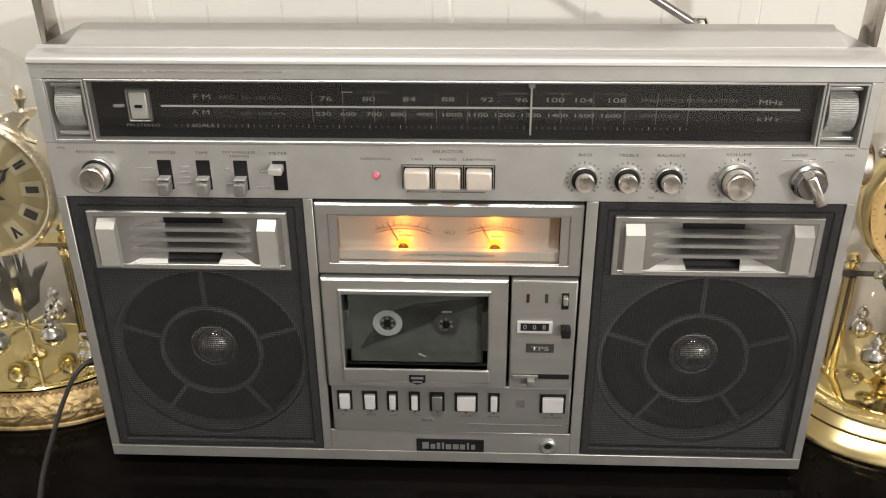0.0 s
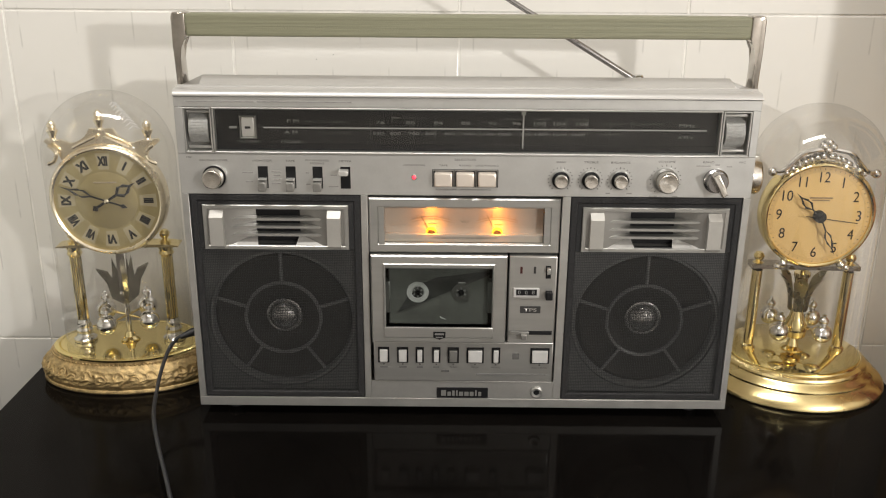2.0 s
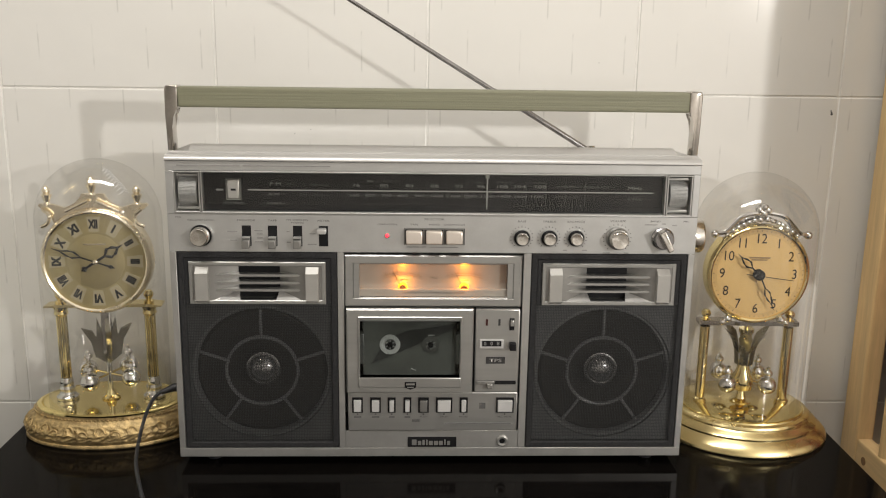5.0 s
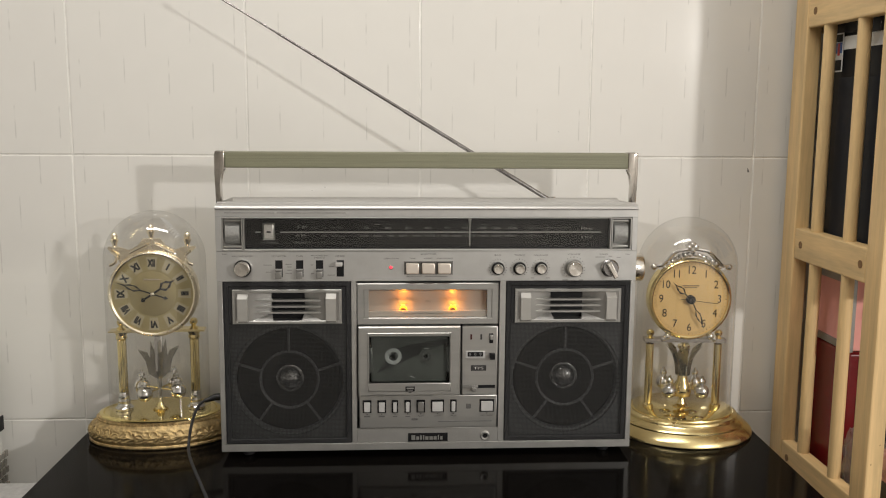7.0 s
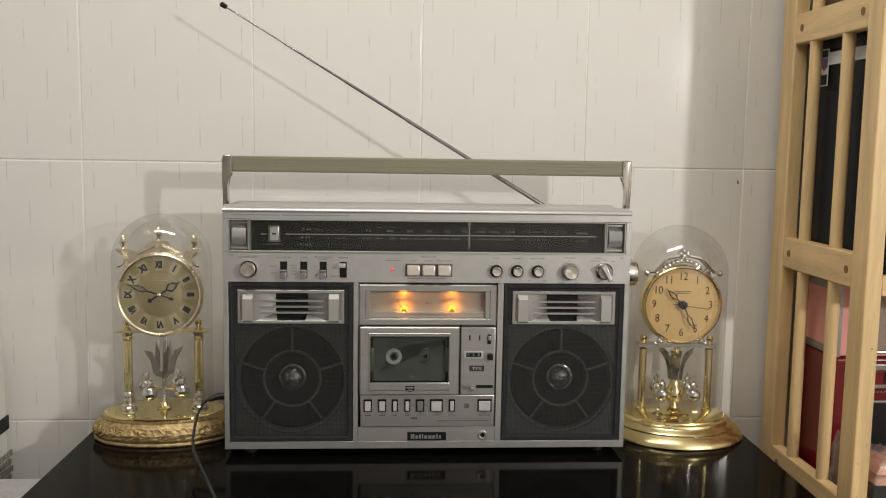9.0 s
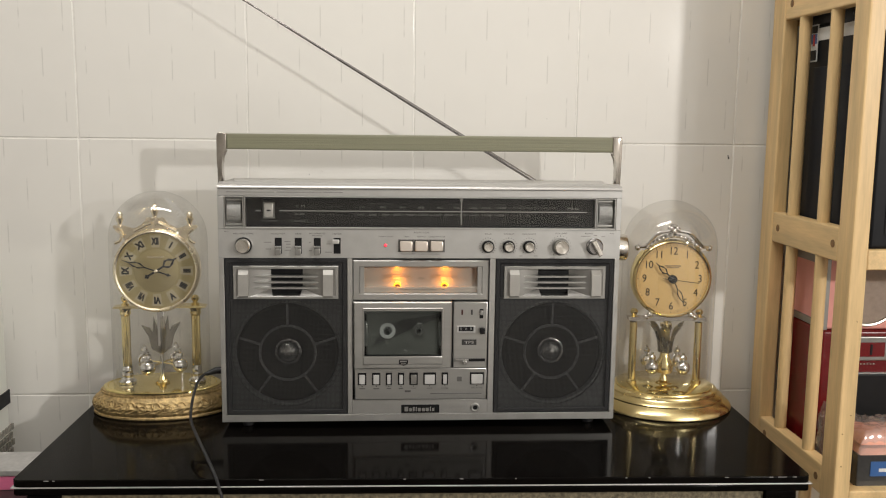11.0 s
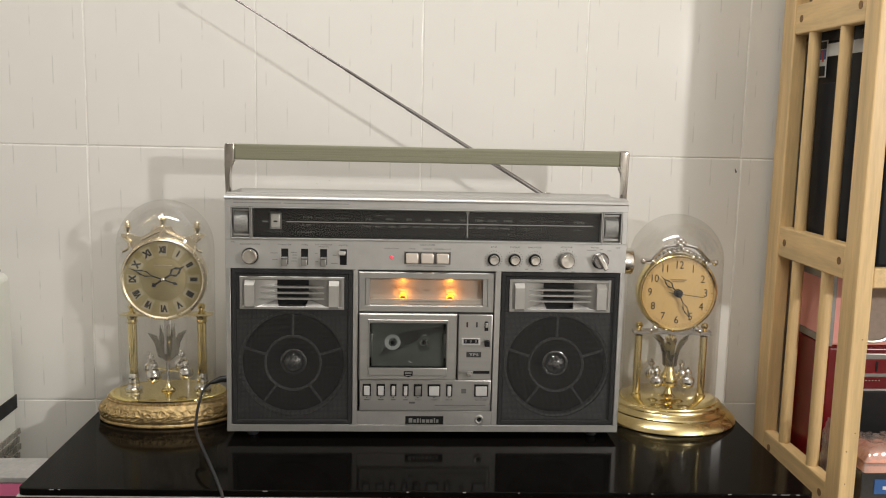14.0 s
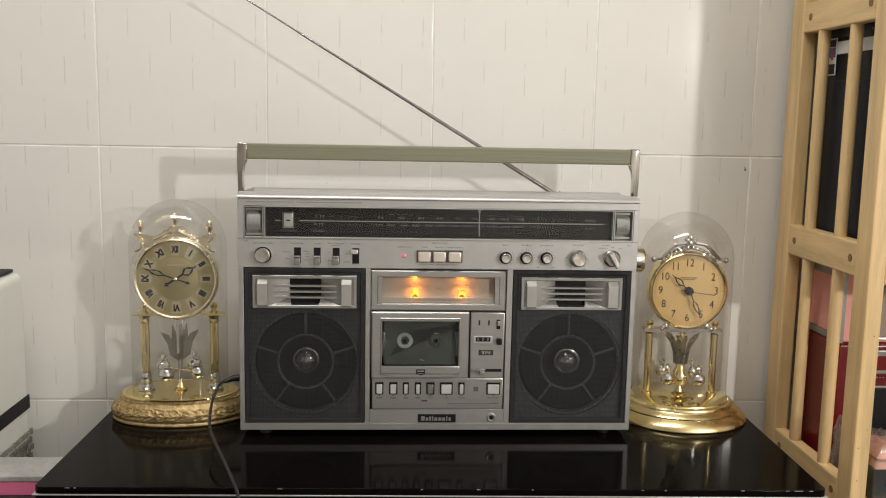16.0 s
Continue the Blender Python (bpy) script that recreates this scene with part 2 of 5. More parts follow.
WALNUT = mat("dark_cabinet", (0.03, 0.024, 0.02), 0.45, vary=0.3, scale=12)

# ---- building helpers ----


def box(bm, x0, x1, y0, y1, z0, z1, bevel=0.0, seg=2):
    r = bmesh.ops.create_cube(bm, size=1.0, matrix=Matrix.LocRotScale(
        ((x0 + x1) / 2, (y0 + y1) / 2, (z0 + z1) / 2), None, (abs(x1 - x0), abs(y1 - y0), abs(z1 - z0))))
    if not bm.faces.layers.int.get("boxy"):
        bm.faces.layers.int.new("boxy")
        r = {"verts": list(bm.verts)[-8:]}
    if bevel:
        vs = set(r["verts"])
        es = [e for e in bm.edges if e.verts[0] in vs and e.verts[1] in vs]
        bmesh.ops.bevel(bm, geom=es, offset=bevel, segments=seg, profile=0.5, affect="EDGES", clamp_overlap=True)
    return bm


def bx(x0, x1, y0, y1, z0, z1, bevel=0.0, seg=2):
    return box(bmesh.new(), x0, x1, y0, y1, z0, z1, bevel, seg)


def lathe(profile, seg=48, m=None, bm=None, sy=1.0):
    """Turns (radius, height) pairs about the z axis; m places it."""
    bm = bm or bmesh.new()
    m = m or Matrix()
    rings = []
    for r, z in profile:
        if r < 1e-6:
            rings.append([bm.verts.new(m @ Vector((0, 0, z)))])
        else:
            rings.append([bm.verts.new(m @ Vector((r * math.cos(2 * math.pi * k / seg), sy * r * math.sin(2 * math.pi * k / seg), z))) for k in range(seg)])
    for a, b in zip(rings, rings[1:]):
        for k in range(seg):
            j = (k + 1) % seg
            if len(a) == 1 and len(b) == 1:
                continue
            if len(a) == 1:
                bm.faces.new((a[0], b[j], b[k]))
            elif len(b) == 1:
                bm.faces.new((a[k], a[j], b[0]))
            else:
                bm.faces.new((a[k], a[j], b[j], b[k]))
    return bm


FRONT = pose(0, 0, 0, 90)  # turns a lathe's axis to face the front (-y)


def disc(x, y, z, profile, seg=40, bm=None):
    """A lathe whose axis points to the front."""
    return lathe(profile, seg, pose(x, y, z) @ FRONT, bm)


def tube(points, r, seg=10, bm=None, closed=False):
    bm = bm or bmesh.new()
    pts = [Vector(p) for p in points]
    n = len(pts)
    rad = r if isinstance(r, (list, tuple)) else [r] * n
    rings = []
    for i, p in enumerate(pts):
        a = pts[(i - 1) % n] if (i or closed) else pts[0]
        b = pts[(i + 1) % n] if (i < n - 1 or closed) else pts[-1]
        q = (b - a).to_track_quat("Z", "Y")
        rings.append([bm.verts.new(p + q @ Vector((rad[i] * math.cos(2 * math.pi * k / seg), rad[i] * math.sin(2 * math.pi * k / seg), 0))) for k in range(seg)])
    pairs = list(zip(rings, rings[1:])) + ([(rings[-1], rings[0])] if closed else [])
    for a, b in pairs:
        for k in range(seg):
            bm.faces.new((a[k], a[(k + 1) % seg], b[(k + 1) % seg], b[k]))
    if not closed:
        bm.faces.new(list(reversed(rings[0])))
        bm.faces.new(rings[-1])
    return bm


def smooth_line(points, n=8):
    """Catmull-Rom line through points."""
    P = [Vector(p) for p in points]
    P = [2 * P[0] - P[1]] + P + [2 * P[-1] - P[-2]]
    out = []
    for i in range(1, len(P) - 2):
        for k in range(n):
            t = k / n
            a, b, c, d = P[i - 1], P[i], P[i + 1], P[i + 2]
            out.append(0.5 * (2 * b + (c - a) * t + (2 * a - 5 * b + 4 * c - d) * t * t + (3 * b - a - 3 * c + d) * t ** 3))
    out.append(P[-2])
    return out


def prism(outline, y0, y1, bm=None):
    """An outline of (x, z) pushed from y0 to y1."""
    bm = bm or bmesh.new()
    a = [bm.verts.new((x, y0, z)) for x, z in outline]
    b = [bm.verts.new((x, y1, z)) for x, z in outline]
    bm.faces.new(a)
    bm.faces.new(list(reversed(b)))
    n = len(a)
    for k in range(n):
        bm.faces.new((a[(k + 1) % n], a[k], b[k], b[(k + 1) % n]))
    return bm


def sill(outline, x0, x1, bm=None):
    """An outline of (y, z) pushed from x0 to x1."""
    bm = bm or bmesh.new()
    a = [bm.verts.new((x0, y, z)) for y, z in outline]
    b = [bm.verts.new((x1, y, z)) for y, z in outline]
    bm.faces.new(a)
    bm.faces.new(list(reversed(b)))
    n = len(a)
    for k in range(n):
        bm.faces.new((a[(k + 1) % n], a[k], b[k], b[(k + 1) % n]))
    return bm


def finish(bm, name, material, sharp=35):
    bmesh.ops.recalc_face_normals(bm, faces=bm.faces)
    boxy = bm.faces.layers.int.get("boxy")
    round_face = [not (boxy and max(abs(c) for c in f.normal) > 0.9999) for f in bm.faces]
    me = bpy.data.meshes.new(name)
    bm.to_mesh(me)
    bm.free()
    me.materials.append(material)
    me.set_sharp_from_angle(angle=radians(sharp))
    me.polygons.foreach_set("use_smooth", round_face)
    me.update()
    return me


def part(name, bm, material, parent, label=""):
    ob = new(name, finish(bm, name, material))
    ob.parent = parent
    if label:
        ob["label"] = label
    return ob


def thing(name, at, label, category, group="", turn=0.0):
    ob = new(name)
    ob.matrix_world = pose(*at, 0, 0, turn)
    ob.empty_display_size = 0.02
    return tagged(ob, label, category, group)


def solid(name, bm, material, label, category, kind="", group=""):
    return tagged(new(name, finish(bm, name, material)), label, category, group, kind)


def lettering(s, size, wide=1.0, thick=0.0):
    cu = bpy.data.curves.new("letters", "FONT")
    cu.body, cu.size, cu.align_x, cu.align_y, cu.resolution_u = s, size, "CENTER", "CENTER", 3
    cu.offset = thick
    ob = new("letters", cu)
    me = bpy.data.meshes.new_from_object(ob)
    bpy.data.objects.remove(ob)
    me.transform(pose(0, 0, 0, 90) @ Matrix.Diagonal((wide, 1, 1, 1)))
    return me


def words(name, s, x, y, z, size, material, parent, wide=1.25, turn=0.0, thick=0.0):
    """Flat printing that faces the front; turn leans it about the front axis."""
    me = lettering(s, size, wide, thick)
    me.materials.append(material)
    ob = new(name, me)
    ob.parent = parent
    ob.matrix_basis = pose(x, y, z, 0, turn, 0)
    return ob


def bar(name, x, y, z, w, h, material, parent):
    return part(name, bx(x - w / 2, x + w / 2, y - 0.0002, y + 0.0004, z - h / 2, z + h / 2), material, parent)


# ---- the room ----
WALL_Y = 0.199
room = {"x0": -1.75, "x1": 2.1, "y0": -2.9, "z0": -0.74, "z1": 1.75}
wall = solid("wall_north", bx(room["x0"], room["x1"], WALL_Y + 0.0011, WALL_Y + 0.12, room["z0"], room["z1"]), GROUT, "wall of white glazed tiles with pale grout", "wall", "structure")
# the other walls and the ceiling are out of view, added for bounced fill
solid("wall_south", bx(room["x0"], room["x1"], room["y0"] - 0.1, room["y0"], room["z0"], room["z1"]), PLASTER, "unseen plain wall added to bounce light", "wall", "structure")
solid("wall_west", bx(room["x0"] - 0.1, room["x0"], room["y0"], WALL_Y, room["z0"], room["z1"]), PLASTER, "unseen plain wall added to bounce light", "wall", "structure")
solid("wall_east", bx(room["x1"], room["x1"] + 0.1, room["y0"], WALL_Y, room["z0"], room["z1"]), PLASTER, "unseen plain wall added to bounce light", "wall", "structure")
solid("ceiling", bx(room["x0"], room["x1"], room["y0"], WALL_Y, room["z1"], room["z1"] + 0.1), PLASTER, "unseen plain ceiling added to bounce light", "ceiling", "structure")
solid("floor", bx(room["x0"], room["x1"], room["y0"], WALL_Y, room["z0"] - 0.1, room["z0"]), FLOOR, "plain brown floor", "floor", "structure")

# ---- table ----


def table():
    t = thing("table", (0, 0, -0.735), "low black lacquered table with a bright metal strip in its edge", "table", "", -1.2)
    top = bmesh.new()
    box(top, -0.476, 0.468, -0.180, 0.178, 0.7268, 0.735)
    es = [e for e in top.edges if abs(e.verts[0].co.z - e.verts[1].co.z) > 0.005]
    bmesh.ops.bevel(top, geom=es, offset=0.010, segments=6, affect="EDGES", profile=0.5)
    es = [e for e in top.edges if e.verts[0].co.z > 0.734 and e.verts[1].co.z > 0.734 and len(e.link_faces) == 2 and any(abs(f.normal.z) < 0.5 for f in e.link_faces)]
    bmesh.ops.bevel(top, geom=es, offset=0.0012, segments=3, affect="EDGES", profile=0.5)
    part("tabletop", top, BLACK_GLOSS, t)
    rng = random.Random(5)
    for k in range(14):
        x = rng.uniform(-0.44, 0.45) if k > 4 else rng.uniform(0.36, 0.45)
        part("worn_edge", bx(x, x + rng.uniform(0.0015, 0.006), -0.18015, -0.1792, 0.7339, 0.7345), GREY_COVER, t, "pale chip in the lacquer")
    part("trim", bx(-0.4768, 0.4688, -0.1808, 0.178, 0.7250, 0.7266, 0.0007, 3), TRIM, t, "bright metal strip")
    part("lower_slab", bx(-0.4745, 0.4665, -0.1785, 0.177, 0.7150, 0.7249, 0.003, 3), BLACK_GLOSS, t)
    part("apron", bx(-0.455, 0.447, -0.166, 0.172, 0.62, 0.7149, 0.002), SPECKLE, t, "speckled tan board under the top")
    for x in (-0.443, 0.435):
        for y in (-0.153, 0.145):
            part("leg", bx(x - 0.0195, x + 0.0195, y - 0.0195, y + 0.0195, 0, 0.7148, 0.003), BLACK_GLOSS, t)
    return t


table()

# ---- radio cassette recorder ----
BX = 0.001


def grille_mesh(x0, x1, z0, z1, y, pitch, w):
    """Woven wire sheet as thin crossing strips."""
    bm = bmesh.new()
    def strip(a, b, c, d, ya, yb):
        vs = [bm.verts.new(p) for p in ((a, ya, c), (b, ya, c), (b, ya, d), (a, ya, d), (a, yb, c), (b, yb, c), (b, yb, d), (a, yb, d))]
        for f in ((0, 1, 2, 3), (7, 6, 5, 4), (0, 4, 5, 1), (2, 6, 7, 3), (1, 5, 6, 2), (0, 3, 7, 4)):
            bm.faces.new([vs[i] for i in f])
    n = int((x1 - x0) / pitch)
    for i in range(n):
        x = x0 + (i + 0.5) * (x1 - x0) / n
        strip(x - w / 2, x + w / 2, z0, z1, y, y + 0.0004)
    n = int((z1 - z0) / pitch)
    for i in range(n):
        z = z0 + (i + 0.5) * (z1 - z0) / n
        strip(x0, x1, z - w / 2, z + w / 2, y + 0.0003, y + 0.0007)
    return bm


def frame_bm(x0, x1, z0, z1, w, y0, y1, bevel=0.0, bm=None):
    """A rectangular frame, w wide, as four mitred bars in one."""
    bm = bm or bmesh.new()
    o = [(x0, z0), (x1, z0), (x1, z1), (x0, z1)]
    i = [(x0 + w, z0 + w), (x1 - w, z0 + w), (x1 - w, z1 - w), (x0 + w, z1 - w)]
    b = bevel
    ro = [[bm.verts.new((x, y1, z)) for x, z in o],
          [bm.verts.new((x, y0 + b, z)) for x, z in o],
          [bm.verts.new((x + b * (1 if x == x0 else -1), y0, z + b * (1 if z == z0 else -1))) for x, z in o],
          [bm.verts.new((x - b * (1 if k in (0, 3) else -1), y0, z - b * (1 if k in (0, 1) else -1))) for k, (x, z) in enumerate(i)],
          [bm.verts.new((x, y0 + b, z)) for x, z in i],
          [bm.verts.new((x, y1, z)) for x, z in i]]
    for p, q in zip(ro, ro[1:]):
        for k in range(4):
            j = (k + 1) % 4
            bm.faces.new((p[k], p[j], q[j], q[k]))
    return bm


def round_knob(parent, name, x, z, r, depth, skirt=1.25, y=0.0, dish=BLACK):
    k = part(name, disc(x, y, z, [(0, 0.001), (r * skirt, 0.0), (r * skirt, 0.003), (r * 1.05, 0.0045)], 40), dish, parent)
    part("rim", disc(x, y, z, [(r * skirt, 0.0), (r * skirt + 0.0005, 0.0030), (r * skirt, 0.0036), (r * skirt - 0.0006, 0.0030)], 40), ALU, k)
    prof = [(r * 1.02, 0.003)]
    prof += [(r, depth - 0.002), (r * 0.93, depth - 0.0006), (r * 0.86, depth), (r * 0.5, depth - 0.0003), (0, depth - 0.0002)]
    bm = disc(x, y, z, prof, 48)
    part("cap", bm, KNOB, k, "spun metal knob cap")
    return k


def rotate_ticks(parent, x, z, r, n, a0, a1, y=-0.0003):
    for i in range(n):
        a = radians(a0 + (a1 - a0) * i / (n - 1))
        big = i in (0, n // 2, n - 1)
        ob = part("tick", bx(-0.0003, 0.0003, -0.0001, 0.0003, -0.0009 if big else -0.0006, 0.0009 if big else 0.0006), PRINT_DARK, parent)
        ob.matrix_basis = pose(x + r * math.sin(a), y, z + r * math.cos(a), 0, math.degrees(a), 0)


def tweeter(parent, cx):
    x0, x1, z0, z1 = cx - 0.0690, cx + 0.0690, 0.1800, 0.2245
    y = -0.004
    h = part("tweeter_horn", frame_bm(x0, x1, z0, z1, 0.0042, y, 0.004, 0.0006), ALU, parent, "silver horn plate with fins")
    # flared cavity down to a dark throat
    bm = bmesh.new()
    xo, zo0, zo1 = 0.0648, z0 + 0.0042, z1 - 0.0042
    zc = (z0 + z1) / 2
    outer = [(cx - xo, y + 0.0005, zo0), (cx + xo, y + 0.0005, zo0), (cx + xo, y + 0.0005, zo1), (cx - xo, y + 0.0005, zo1)]
    mid = [(cx - 0.044, y + 0.001, zo0), (cx + 0.044, y + 0.001, zo0), (cx + 0.044, y + 0.001, zo1), (cx - 0.044, y + 0.001, zo1)]
    inn = [(cx - 0.0205, 0.010, zo0 + 0.0006), (cx + 0.0205, 0.010, zo0 + 0.0006), (cx + 0.0205, 0.010, zo1 - 0.0006), (cx - 0.0205, 0.010, zo1 - 0.0006)]
    O, M, I = ([bm.verts.new(p) for p in q] for q in (outer, mid, inn))
    for a, b in ((O, M), (M, I)):
        for k in range(4):
            j = (k + 1) % 4
            bm.faces.new((a[k], a[j], b[j], b[k]))
    part("flare", bm, ALU_DARK, h)
    # added pale wedges stand in for bright reflections low in the flare
    for s in (-1, 1):
        bm = bmesh.new()
        a, b2, c2, d2 = (bm.verts.new(p) for p in ((cx + s * 0.0460, y + 0.0007, zo0), (cx + s * 0.0180, y + 0.0012, zo0), (cx + s * 0.0205, 0.0085, zo0 + 0.0075), (cx + s * 0.0205, 0.0085, zo0)))
        for q in ((a, b2, c2), (a, c2, d2), (a, d2, b2), (b2, d2, c2)):
            bm.faces.new(q)
        part("ramp", bm, KEY_SILVER, h)
    part("throat", bx(cx - 0.021, cx + 0.021, 0.0095, 0.012, zc - 0.0180, zc + 0.0180), BLACK, h, "black throat")
    for dz in (-0.0078, 0.0, 0.0078):
        out = [(cx - 0.043, zc + dz - 0.0002), (cx - 0.040, zc + dz - 0.0012), (cx + 0.041, zc + dz - 0.0012), (cx + 0.043, zc + dz), (cx + 0.041, zc + dz + 0.0010), (cx - 0.040, zc + dz + 0.0012)]
        part("fin", prism(out, y + 0.0015, 0.0070), ALU, h)
    for s in (-1, 1):
        side = [(0.002, z0 + 0.0028), (-0.0075, z0 + 0.0028), (-0.0095, z0 + 0.0050), (-0.0095, z1 - 0.0110), (-0.0012, z1 - 0.0032), (0.002, z1 - 0.0030)]
        p = sill(side, cx + s * 0.0555 - 0.0064, cx + s * 0.0555 + 0.0064)
        part("end_post", p, POST, h, "satin silver end post")


def speaker(parent, cx):
    x0, x1, z0, z1 = cx - 0.0805, cx + 0.0805, 0.0205, 0.2345
    s = part("speaker_grille", frame_bm(x0, x1, z0, z1, 0.0068, -0.0022, 0.006, 0.0012), LEATHER, parent, "grille with a black woven border over a woofer")
    part("back_board", bx(x0 + 0.004, x1 - 0.004, 0.040, 0.042, z0 + 0.004, 0.1795), BLACK, s)
    bm = bmesh.new()
    rim, edge, deep = [], [], []
    for k in range(72):
        a = 2 * math.pi * k / 72
        c, n = math.cos(a), math.sin(a)
        far = min((x1 - 0.004 - cx) / max(abs(c), 1e-6), ((0.1795 - 0.1035) if n > 0 else (0.1035 - z0 - 0.004)) / max(abs(n), 1e-6))
        rim.append(bm.verts.new((cx + far * c, 0.0030, 0.1035 + far * n)))
        edge.append(bm.verts.new((cx + 0.0734 * c, 0.0030, 0.1035 + 0.0734 * n)))
        deep.append(bm.verts.new((cx + 0.0734 * c, 0.0120, 0.1035 + 0.0734 * n)))
    for k in range(72):
        j = (k + 1) % 72
        bm.faces.new((rim[k], rim[j], edge[j], edge[k]))
        bm.faces.new((edge[k], edge[j], deep[j], deep[k]))
    part("baffle", bm, BAFFLE, s, "grey baffle board round the woofer")
    ws = part("wire_mesh", grille_mesh(x0 + 0.0066, x1 - 0.0066, z0 + 0.0066, 0.1795, -0.001, 0.0017, 0.00046), MESH_GREY, s, "fine dark grey wire mesh")
    ws["kind"] = "stuff"
    wc = 0.1035
    w = part("woofer", disc(cx, 0.016, wc, [(0.0732, 0.001), (0.0732, 0.0095), (0.0722, 0.0108), (0.0701, 0.0108), (0.0688, 0.009), (0.0683, 0.002)], 72), RING, s, "dark woofer with a five-spoke guard")
    part("cone", disc(cx, 0.016, wc, [(0.0685, 0.003), (0.0645, 0.006), (0.0595, 0.0030), (0.042, -0.010), (0.017, -0.018), (0.0, -0.018)], 64), CONE, w)
    part("guard_ring", disc(cx, 0.016, wc, [(0.0388, 0.006), (0.0388, 0.0085), (0.0378, 0.0094), (0.0358, 0.0085), (0.0358, 0.006), (0.0388, 0.006)], 56), RING, w)
    part("dust_cap", disc(cx, 0.016, wc, [(0.0176, -0.004), (0.0180, 0.001), (0.0168, 0.0014), (0.0158, 0.0002), (0.0133, 0.0048), (0.0094, 0.0080), (0.0047, 0.0096), (0, 0.0100)], 48), DUSTCAP, w, "shiny metal dust cap")
    for k in range(5):
        a = 90 + 72 * k
        bm = bx(0.038, 0.0705, -0.0012, 0.0012, -0.0015, 0.0015, 0.0004)
        sp = part("spoke", bm, RING, w)
        sp.matrix_basis = pose(cx, 0.0085, wc) @ Matrix.Rotation(radians(-a), 4, "Y")
    part("horn_border", frame_bm(x0 + 0.0067, x1 - 0.0067, 0.1797, z1 - 0.0067, 0.0048, -0.0014, 0.004, 0.0004), LEATHER, s)
    tweeter(s, cx)
    return s


def key(parent, x, z, w, h, material=WHITE_KEY):
    """A push key in a black well."""
    k = part("key", frame_bm(x - w / 2 - 0.0017, x + w / 2 + 0.0017, z - h / 2 - 0.0014, z + h / 2 + 0.0026, 0.0011, -0.0052, -0.003), BLACK, parent)
    part("well", bx(x - w / 2 - 0.0015, x + w / 2 + 0.0015, -0.0044, -0.0036, z - h / 2 - 0.0012, z + h / 2 + 0.0024), BLACK, k)
    part("key_cap", bx(x - w / 2, x + w / 2, -0.0072, -0.0035, z - h / 2, z + h / 2, 0.0007), material, k, "pale key cap")
    return k


def recorder():
    r = thing("radio_cassette_recorder", (BX, 0, 0), "large silver radio cassette recorder with upright handle and raised aerial", "boombox")
    # case: an upright slab whose side outline has a bevelled top that slopes down at the back
    side = [(0.0, 0.0105), (0.0, 0.3235), (0.0015, 0.3285), (0.006, 0.3315), (0.013, 0.3325), (0.0135, 0.3345), (0.070, 0.3352), (0.078, 0.3325), (0.110, 0.318), (0.116, 0.31), (0.116, 0.0105)]
    bm = bmesh.new()
    a = [bm.verts.new((-0.2675, y, z)) for y, z in side]
    b = [bm.verts.new((0.2675, y, z)) for y, z in side]
    n = len(a)
    for k in range(1, n):
        j = (k + 1) % n
        bm.faces.new((a[k], a[j], b[j], b[k]))
    # the ends draw in slightly towards the top
    for v in (a[-3], a[-4], a[-5], a[-6], a[5]):
        v.co.x += 0.010
    for v in (b[-3], b[-4], b[-5], b[-6], b[5]):
        v.co.x -= 0.010
    bm.faces.new(a)
    bm.faces.new(list(reversed(b)))
    part("case", bm, SILVER_TOP, r)
    # front panel as bands and posts that leave the speaker, dial and deck bays open
    def panel(x0, x1, z0, z1):
        return part("front_panel", bx(x0, x1, -0.0024, -0.0002, z0, z1, 0.0004, 1), SILVER if z1 > 0.24 else SILVER_LOW, r)
    panel(-0.2675, 0.2675, 0.0105, 0.0202)
    panel(-0.2675, -0.2610, 0.0203, 0.2347)
    panel(0.2610, 0.2675, 0.0203, 0.2347)
    panel(-0.0990, -0.0925, 0.0203, 0.2347)
    panel(0.0912, 0.0990, 0.0203, 0.2347)
    panel(-0.0924, 0.0911, 0.0203, 0.0400)
    panel(-0.2675, 0.2675, 0.2348, 0.2735)
    panel(-0.2675, 0.2675, 0.3170, 0.3265)
    panel(-0.2675, -0.2600, 0.2736, 0.3169)
    panel(0.2605, 0.2675, 0.2736, 0.3169)
    lip = [(-0.0010, 0.3266), (-0.0034, 0.3268), (-0.0040, 0.3276), (-0.0036, 0.3290), (-0.0016, 0.3312), (0.0012, 0.3324), (0.0050, 0.3329), (0.0120, 0.3332), (0.0130, 0.3342), (0.0145, 0.3346), (0.0145, 0.3266)]
    part("edge_strip", sill(lip, -0.2676, 0.2676), SILVER_TOP, r, "bright bevelled top edge")
    part("panel_line", bx(-0.2600, 0.2605, -0.0030, -0.0003, 0.2736, 0.2748, 0.0004), ALU, r)
    for s in (-1, 1):
        for y in (0.02, 0.095):
            part("foot", lathe([(0, 0), (0.007, 0), (0.008, 0.001), (0.008, 0.0105), (0, 0.0105)], 24, pose(s * 0.236, y, 0)), RUBBER, r, "grey plastic foot")
        speaker(r, s * 0.1800)

    # tuning dial
    d = part("tuning_dial", frame_bm(-0.2335, 0.2335, 0.2742, 0.3168, 0.0016, -0.0030, 0.006, 0.0005), ALU, r, "long black tuning scale behind clear plastic")
    part("scale_plate", bx(-0.232, 0.232, 0.0052, 0.0062, 0.2748, 0.3166), DIAL_BLACK, d)
    part("lower_strip", bx(-0.2319, 0.2319, 0.0040, 0.0050, 0.2758, 0.2822), BLACK, d)
